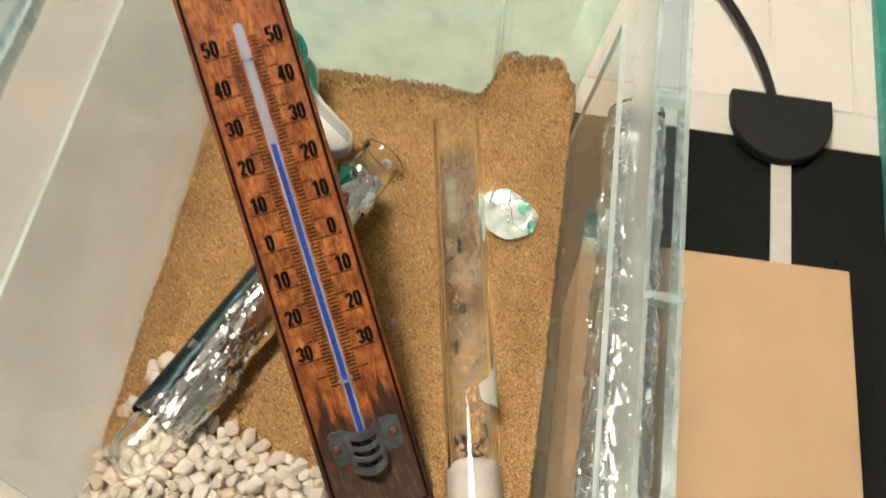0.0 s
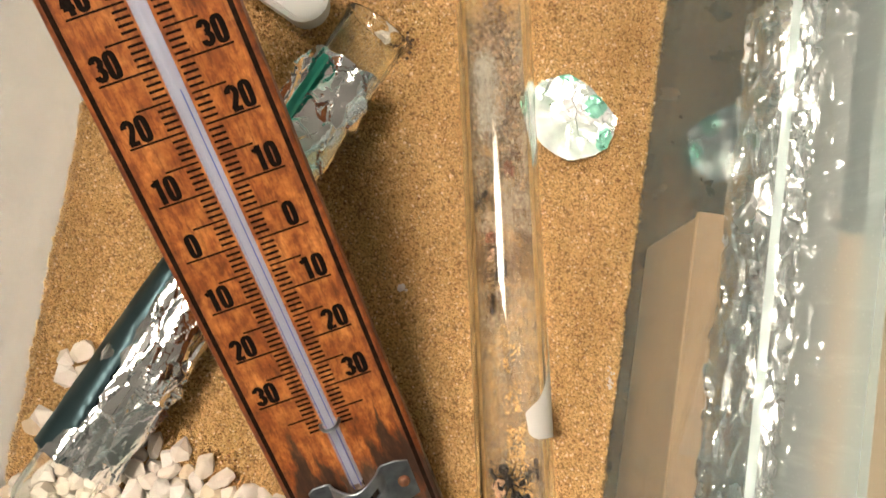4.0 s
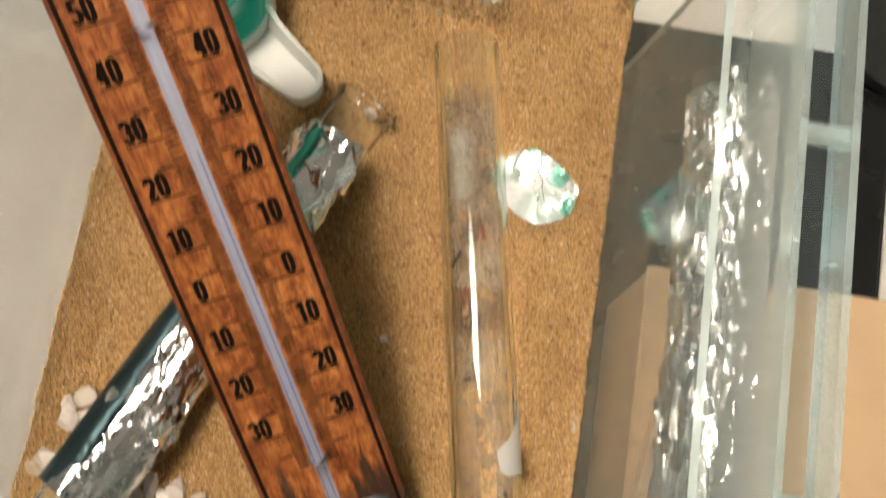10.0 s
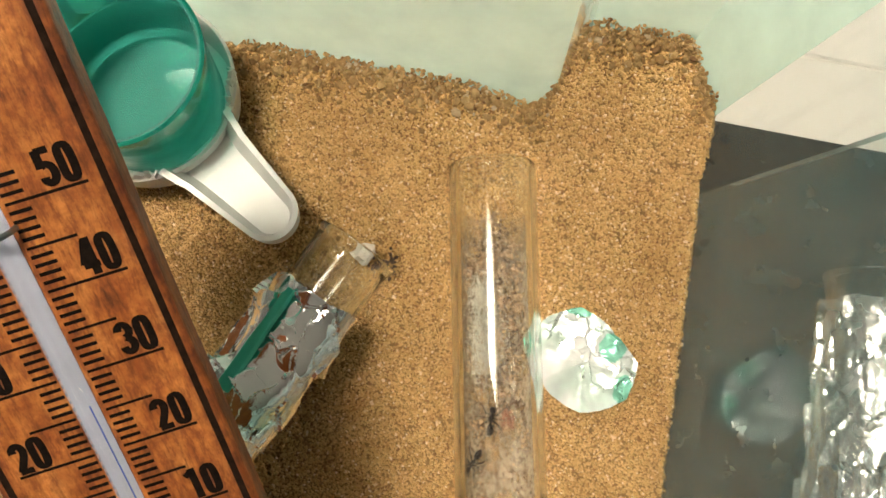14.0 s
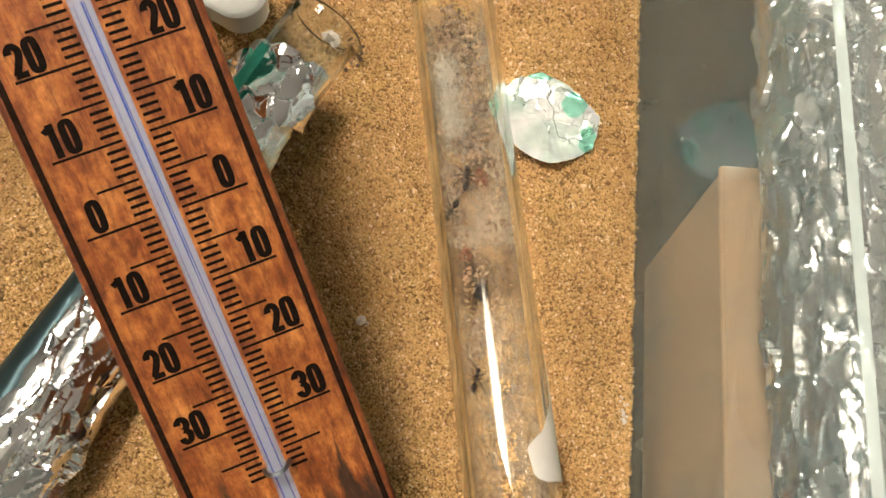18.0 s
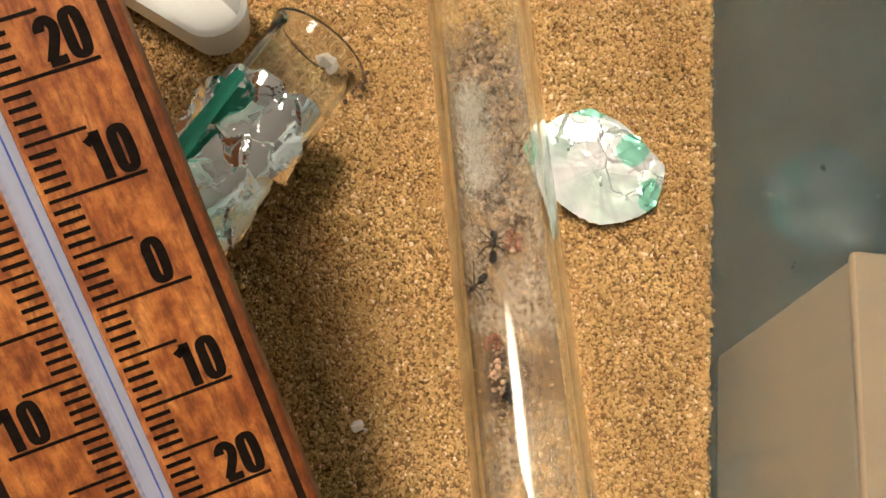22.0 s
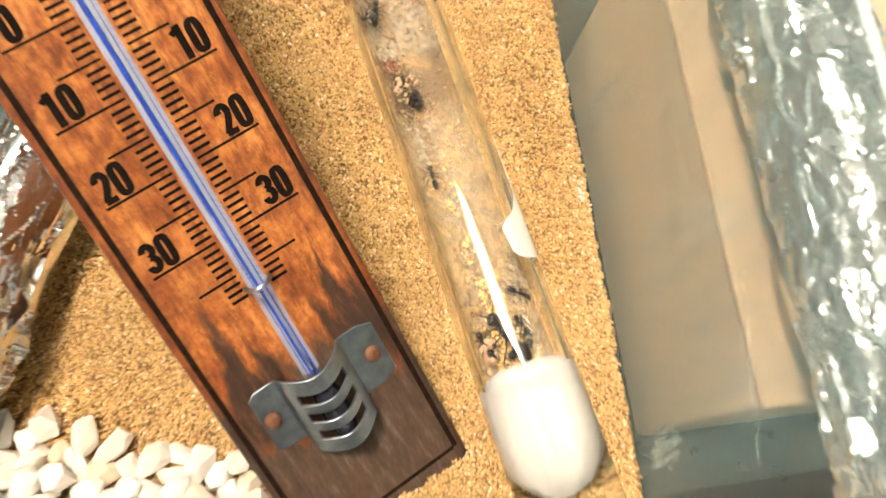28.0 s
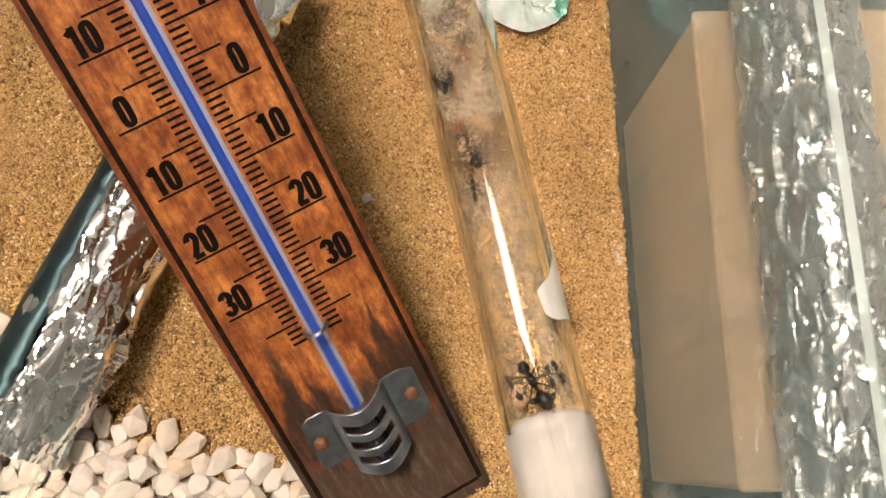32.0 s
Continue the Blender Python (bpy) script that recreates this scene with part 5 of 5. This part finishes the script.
    bmesh.ops.bevel(bm, geom=[e for e in bm.edges if e.is_manifold and e.calc_face_angle(0) > 1.2], offset=0.16, segments=1, profile=0.5, affect="EDGES")
    guard = part("bulb_guard", bm, M_STEEL, t, "dull grey slotted metal guard")
    part("bulb", lathe_bm([(0, -7), (2.2, -6), (2.9, -3), (2.9, 3), (2.2, 6), (0, 7)], 24), M_BULB, t, "glass bulb, coloured near black for the shade behind the slots", at=mmpose(0, -87, 2.6, 90))
    for x in (-11.6, 12.4):
        part("rivet", lathe_bm([(0, 1.9), (0.9, 1.75), (1.5, 1.4), (1.75, 0.9), (1.75, 0.3)], 20), M_RUST, guard, "rusty rivet", at=mmpose(x, -82.8, 0.3))


thermometer()


# ---- scoop and teal cup ----
def scoop():
    c = V(-84.5, 106.7, 0)
    t = thing("measuring_scoop", "white plastic measuring scoop standing on the sand", "scoop", mmpose(c.x, c.y, 1.0))
    part("dish", lathe_bm([(0, 0), (21.5, 0), (23.6, 1.6), (25.0, 13), (25.4, 14.6), (24.6, 15.2), (23.9, 14.4), (22.6, 2.6), (21.6, 2.2), (0, 2.2)], 72), M_SCOOP, t, "white plastic dish")
    # handle: a shallow trough with a rounded end
    ang = math.atan2(76.7 - c.y, -37.0 - c.x)
    bm = bmesh.new()
    length, half = 56.2, 7.8
    rim, dip, under = [], [], []
    outline = [(21.2, 12.4), (24.5, 11.6), (27.5, 10.8)] + [(29 + (length - half - 29) * k / 8, 10.3 - 2.5 * k / 8) for k in range(9)]
    outline = outline + [(length - half + half * math.sin(a), half * math.cos(a)) for a in (math.pi * k / 16 for k in range(1, 16))] + [(x, -w) for x, w in outline[::-1]]
    drop = lambda x: 16.4 - 0.9 * min(1, max(0, (x - 22) / 22))
    for x, w in outline:
        rim.append(bm.verts.new((x, w, drop(x))))
    inner = [(x - (1.6 if x > length - half else 0) * (x - length + half) / half, w * 0.84) for x, w in outline]
    a = [bm.verts.new((x, w, drop(x) + 0.1)) for x, w in inner]
    b = [bm.verts.new((x - 2.5 * max(0, x - length + half) / half, w * 0.72, drop(x) - 7.0)) for x, w in inner]
    u = [bm.verts.new((x - 1.2 * max(0, x - length + half) / half, w * 0.9, drop(x) - 8.6)) for x, w in outline]
    n = len(outline)
    for k in range(n - 1):
        bm.faces.new((rim[k], rim[k + 1], a[k + 1], a[k]))
        bm.faces.new((a[k], a[k + 1], b[k + 1], b[k]))
        bm.faces.new((rim[k + 1], rim[k], u[k], u[k + 1]))
    for k in range(n // 2):
        i, j = k, n - 1 - k
        if i + 1 < j:
            bm.faces.new((b[i], b[i + 1], b[j - 1], b[j]) if i + 1 != j - 1 else (b[i], b[i + 1], b[j]))
            bm.faces.new((u[j], u[j - 1], u[i + 1], u[i]) if i + 1 != j - 1 else (u[j], u[i + 1], u[i]))
    bmesh.ops.recalc_face_normals(bm, faces=bm.faces)
    part("handle", bm, M_SCOOP, t, "white trough-shaped handle", at=mmpose(0, 0, 0, 0, 0, math.degrees(ang)))
    for side in (-1, 1):  # the rim of the dish is broken off where the handle joins it
        bm = bmesh.new()
        strip = []
        for k in range(15):
            w = ang + side * (0.50 + 0.035 * k)
            high = 15.6 + 4.2 * math.sin(math.pi * k / 14) * (0.55 + 0.45 * math.sin(2.3 * k + side)) + 0.6 * rnd.random()
            rr = 24.4 - 1.2 * abs(math.sin(1.7 * k))
            strip.append([bm.verts.new((r * math.cos(w), r * math.sin(w), z)) for r, z in ((rr, 12.5), (rr + 0.2, high), (rr + 1.2, high - 0.2), (rr + 1.2, 12.5))])
        for p, q in zip(strip, strip[1:]):
            for k in range(4):
                bm.faces.new((p[k], p[(k + 1) % 4], q[(k + 1) % 4], q[k]))
        bm.faces.new(strip[0])
        bm.faces.new(strip[-1][::-1])
        bmesh.ops.recalc_face_normals(bm, faces=bm.faces)
        part("broken_edge", bm, M_SCOOP, t, "jagged broken white edge", False)
    cup = thing("teal_cup", "translucent teal plastic cup set into the white scoop", "cup", mmpose(c.x, c.y, 3.3))
    part("wall", lathe_bm([(0, 0), (18.8, 0), (19.8, 1.2), (22.0, 31), (22.0, 33), (20.9, 33), (20.6, 30), (18.6, 2.2), (0, 1.4)], 72), M_TEAL, cup, "translucent teal wall")
    part("rolled_rim", lathe_bm([(21.2, 32.6), (21.9, 33.2), (22.6, 32.6), (21.9, 31.9)], 72, True), mat_plain("dark_teal", (0.012, 0.20, 0.15), 0.25), cup, "darker teal rim")


scoop()


# ---- ants ----
def ant(name, size, label, reach=1.55, thick=1.35):
    """An ant of about 7 mm at size 1, its head along +x."""
    t = thing(name, label, "ant", group="ants in the tube")

    def blob(nm, c, r, lab=""):
        bm = bmesh.new()
        bmesh.ops.create_icosphere(bm, subdivisions=2, radius=1)
        bmesh.ops.transform(bm, matrix=Matrix.Translation(V(*c) * size) @ Matrix.Diagonal((r[0] * size, r[1] * size, r[2] * size, 1)), verts=bm.verts)
        part(nm, bm, M_ANT, t, lab)

    blob("head", (2.35, 0, 1.1), (0.78, 0.72, 0.5))
    blob("thorax", (0.75, 0, 1.15), (1.1, 0.52, 0.5))
    blob("waist", (-0.5, 0, 1.0), (0.3, 0.2, 0.35))
    blob("abdomen", (-1.9, 0, 1.1), (1.35, 0.82, 0.75))
    for s in (-1, 1):
        for x0, x1, out in ((1.2, 2.0, 1.6), (0.7, 0.4, 1.8), (0.2, -1.4, 1.9)):
            out *= reach
            pts = [(x0, s * 0.3, 1.0), ((x0 + x1) / 2, s * out * 0.55, 1.75), (x1 * reach, s * out, 0.5), (x1 * reach + (x1 - 0.6) * 0.3, s * out * 1.2, 0.25)]
            part("leg", sweep_bm([V(*p) * size for p in pts], [0.11 * size * thick, 0.095 * size * thick, 0.07 * size * thick, 0.05 * size * thick], 5), M_ANT, t)
        pts = [(2.8, s * 0.25, 1.3), (3.5, s * 0.9, 1.7), (4.4, s * 1.3, 1.0)]
        part("antenna", sweep_bm([V(*p) * size for p in pts], [0.07 * size * thick, 0.06 * size * thick, 0.05 * size * thick], 5), M_ANT, t)
    return t


WORKER_A = ant("ant", 1.2, "slender black worker ant inside the tube")
WORKER_B = ant("ant", 1.1, "black worker ant curled by the tube wall")
WORKER_C = ant("ant", 1.0, "black worker ant walking along the tube")
WORKER_D = ant("ant", 1.05, "black worker ant climbing the tube wall")
WORKER_E = ant("ant", 1.25, "black worker ant beside the brood", 1.15)
WORKER_F = ant("ant", 0.95, "small black worker ant near the cotton", 1.15)
WORKER_G = ant("ant", 1.15, "black worker ant pressed against the cotton", 1.15)
QUEEN = ant("queen_ant", 2.3, "large black queen ant before the cotton", 1.0, 1.0)


def motions():
    """Moves the ants; places in millimetres, turn in degrees."""
    def key(ob, rows, up=0.5, lean=0):
        walk(ob, [(s, mmpose(x, y, z + up, lean, 0, a)) for s, x, y, z, a in rows])

    key(WORKER_A, [(0, 22.9, 41, 0.1, 95), (8, 22.9, 41, 0.1, 96), (12, 22.4, 40.7, 0.1, 94), (19, 22.8, 40.7, 0.1, 92), (21, 22.6, 40.2, 0.1, 95), (25, 22.4, 38, 0.1, 88), (28, 22.0, 34, 0.1, 80), (32, 21.7, 32.2, 0.1, 74)])
    key(WORKER_B, [(0, 19.2, 30.6, 3.4, 240), (12, 19.2, 30.2, 3.4, 245), (21, 19.4, 30.2, 3.4, 235), (28, 19.2, 31.4, 3.4, 190), (32, 19.0, 32, 3.4, 170)], lean=-25)
    key(WORKER_C, [(0, 30, -9, 0.3, 100), (1, 29, -6, 0.3, 100), (2.5, 29, -3, 0.3, 100), (5, 28.2, 1, 0.3, 98), (7, 27.6, 3.5, 0.3, 60), (7.5, 31, -6, 0.3, 20), (8, 37.5, -17.5, 0.5, -60), (9, 35, -14, 0.4, -130), (10.5, 31, -6, 0.3, -190), (12, 29.4, -1, 0.3, -240), (17, 30, -10, 0.3, -280), (23, 33, -23, 0.3, -260), (24.5, 32.4, -13.6, 0.3, -256), (27.5, 32.0, -12.4, 0.3, -262), (28.5, 31.5, -8.5, 0.3, -255), (30, 30, -2, 0.3, -262), (32, 29, 1, 0.3, -262)])
    key(WORKER_D, [(0, 48.6, -44.3, 3.4, -70), (2, 49.6, -46.6, 3.6, -75), (6, 49.4, -46, 3.6, -72), (9, 49.2, -45, 3.6, -68), (17, 48.8, -44, 3.4, -60), (24.5, 48.4, -42.9, 3.2, -35), (27.5, 48.6, -42.4, 3.2, -35), (28.5, 48.0, -41.6, 3.2, -20), (32, 49.8, -48.5, 3.4, -60)], lean=-28)
    key(WORKER_E, [(0, 38.4, -51.6, 1.0, 140), (8, 38.3, -52, 1.0, 130), (24.5, 38.1, -52.2, 1.0, 122), (27.5, 39.2, -53, 1.0, 118), (32, 38.4, -52.3, 1.0, 128)])
    key(WORKER_F, [(0, 47.5, -49.5, 0.6, 60), (8, 47.3, -50, 0.6, 70), (24.5, 49.0, -48.6, 1.0, 130), (32, 48.5, -49.0, 0.8, 110)])
    key(WORKER_G, [(0, 46.4, -55.8, 2.2, 30), (9, 46.0, -55.9, 2.2, 24), (24.5, 46.6, -55.4, 2.2, 24), (27.5, 47.2, -54.4, 2.2, 30), (32, 46.0, -55.0, 2.2, 15)])
    key(QUEEN, [(0, 43.6, -53, 0.1, 124), (9, 43.2, -52.8, 0.1, 126), (24.5, 44.8, -52.4, 0.1, 124), (27.5, 45.0, -51.4, 0.1, 126), (32, 44.2, -51.6, 0.1, 122)])


motions()
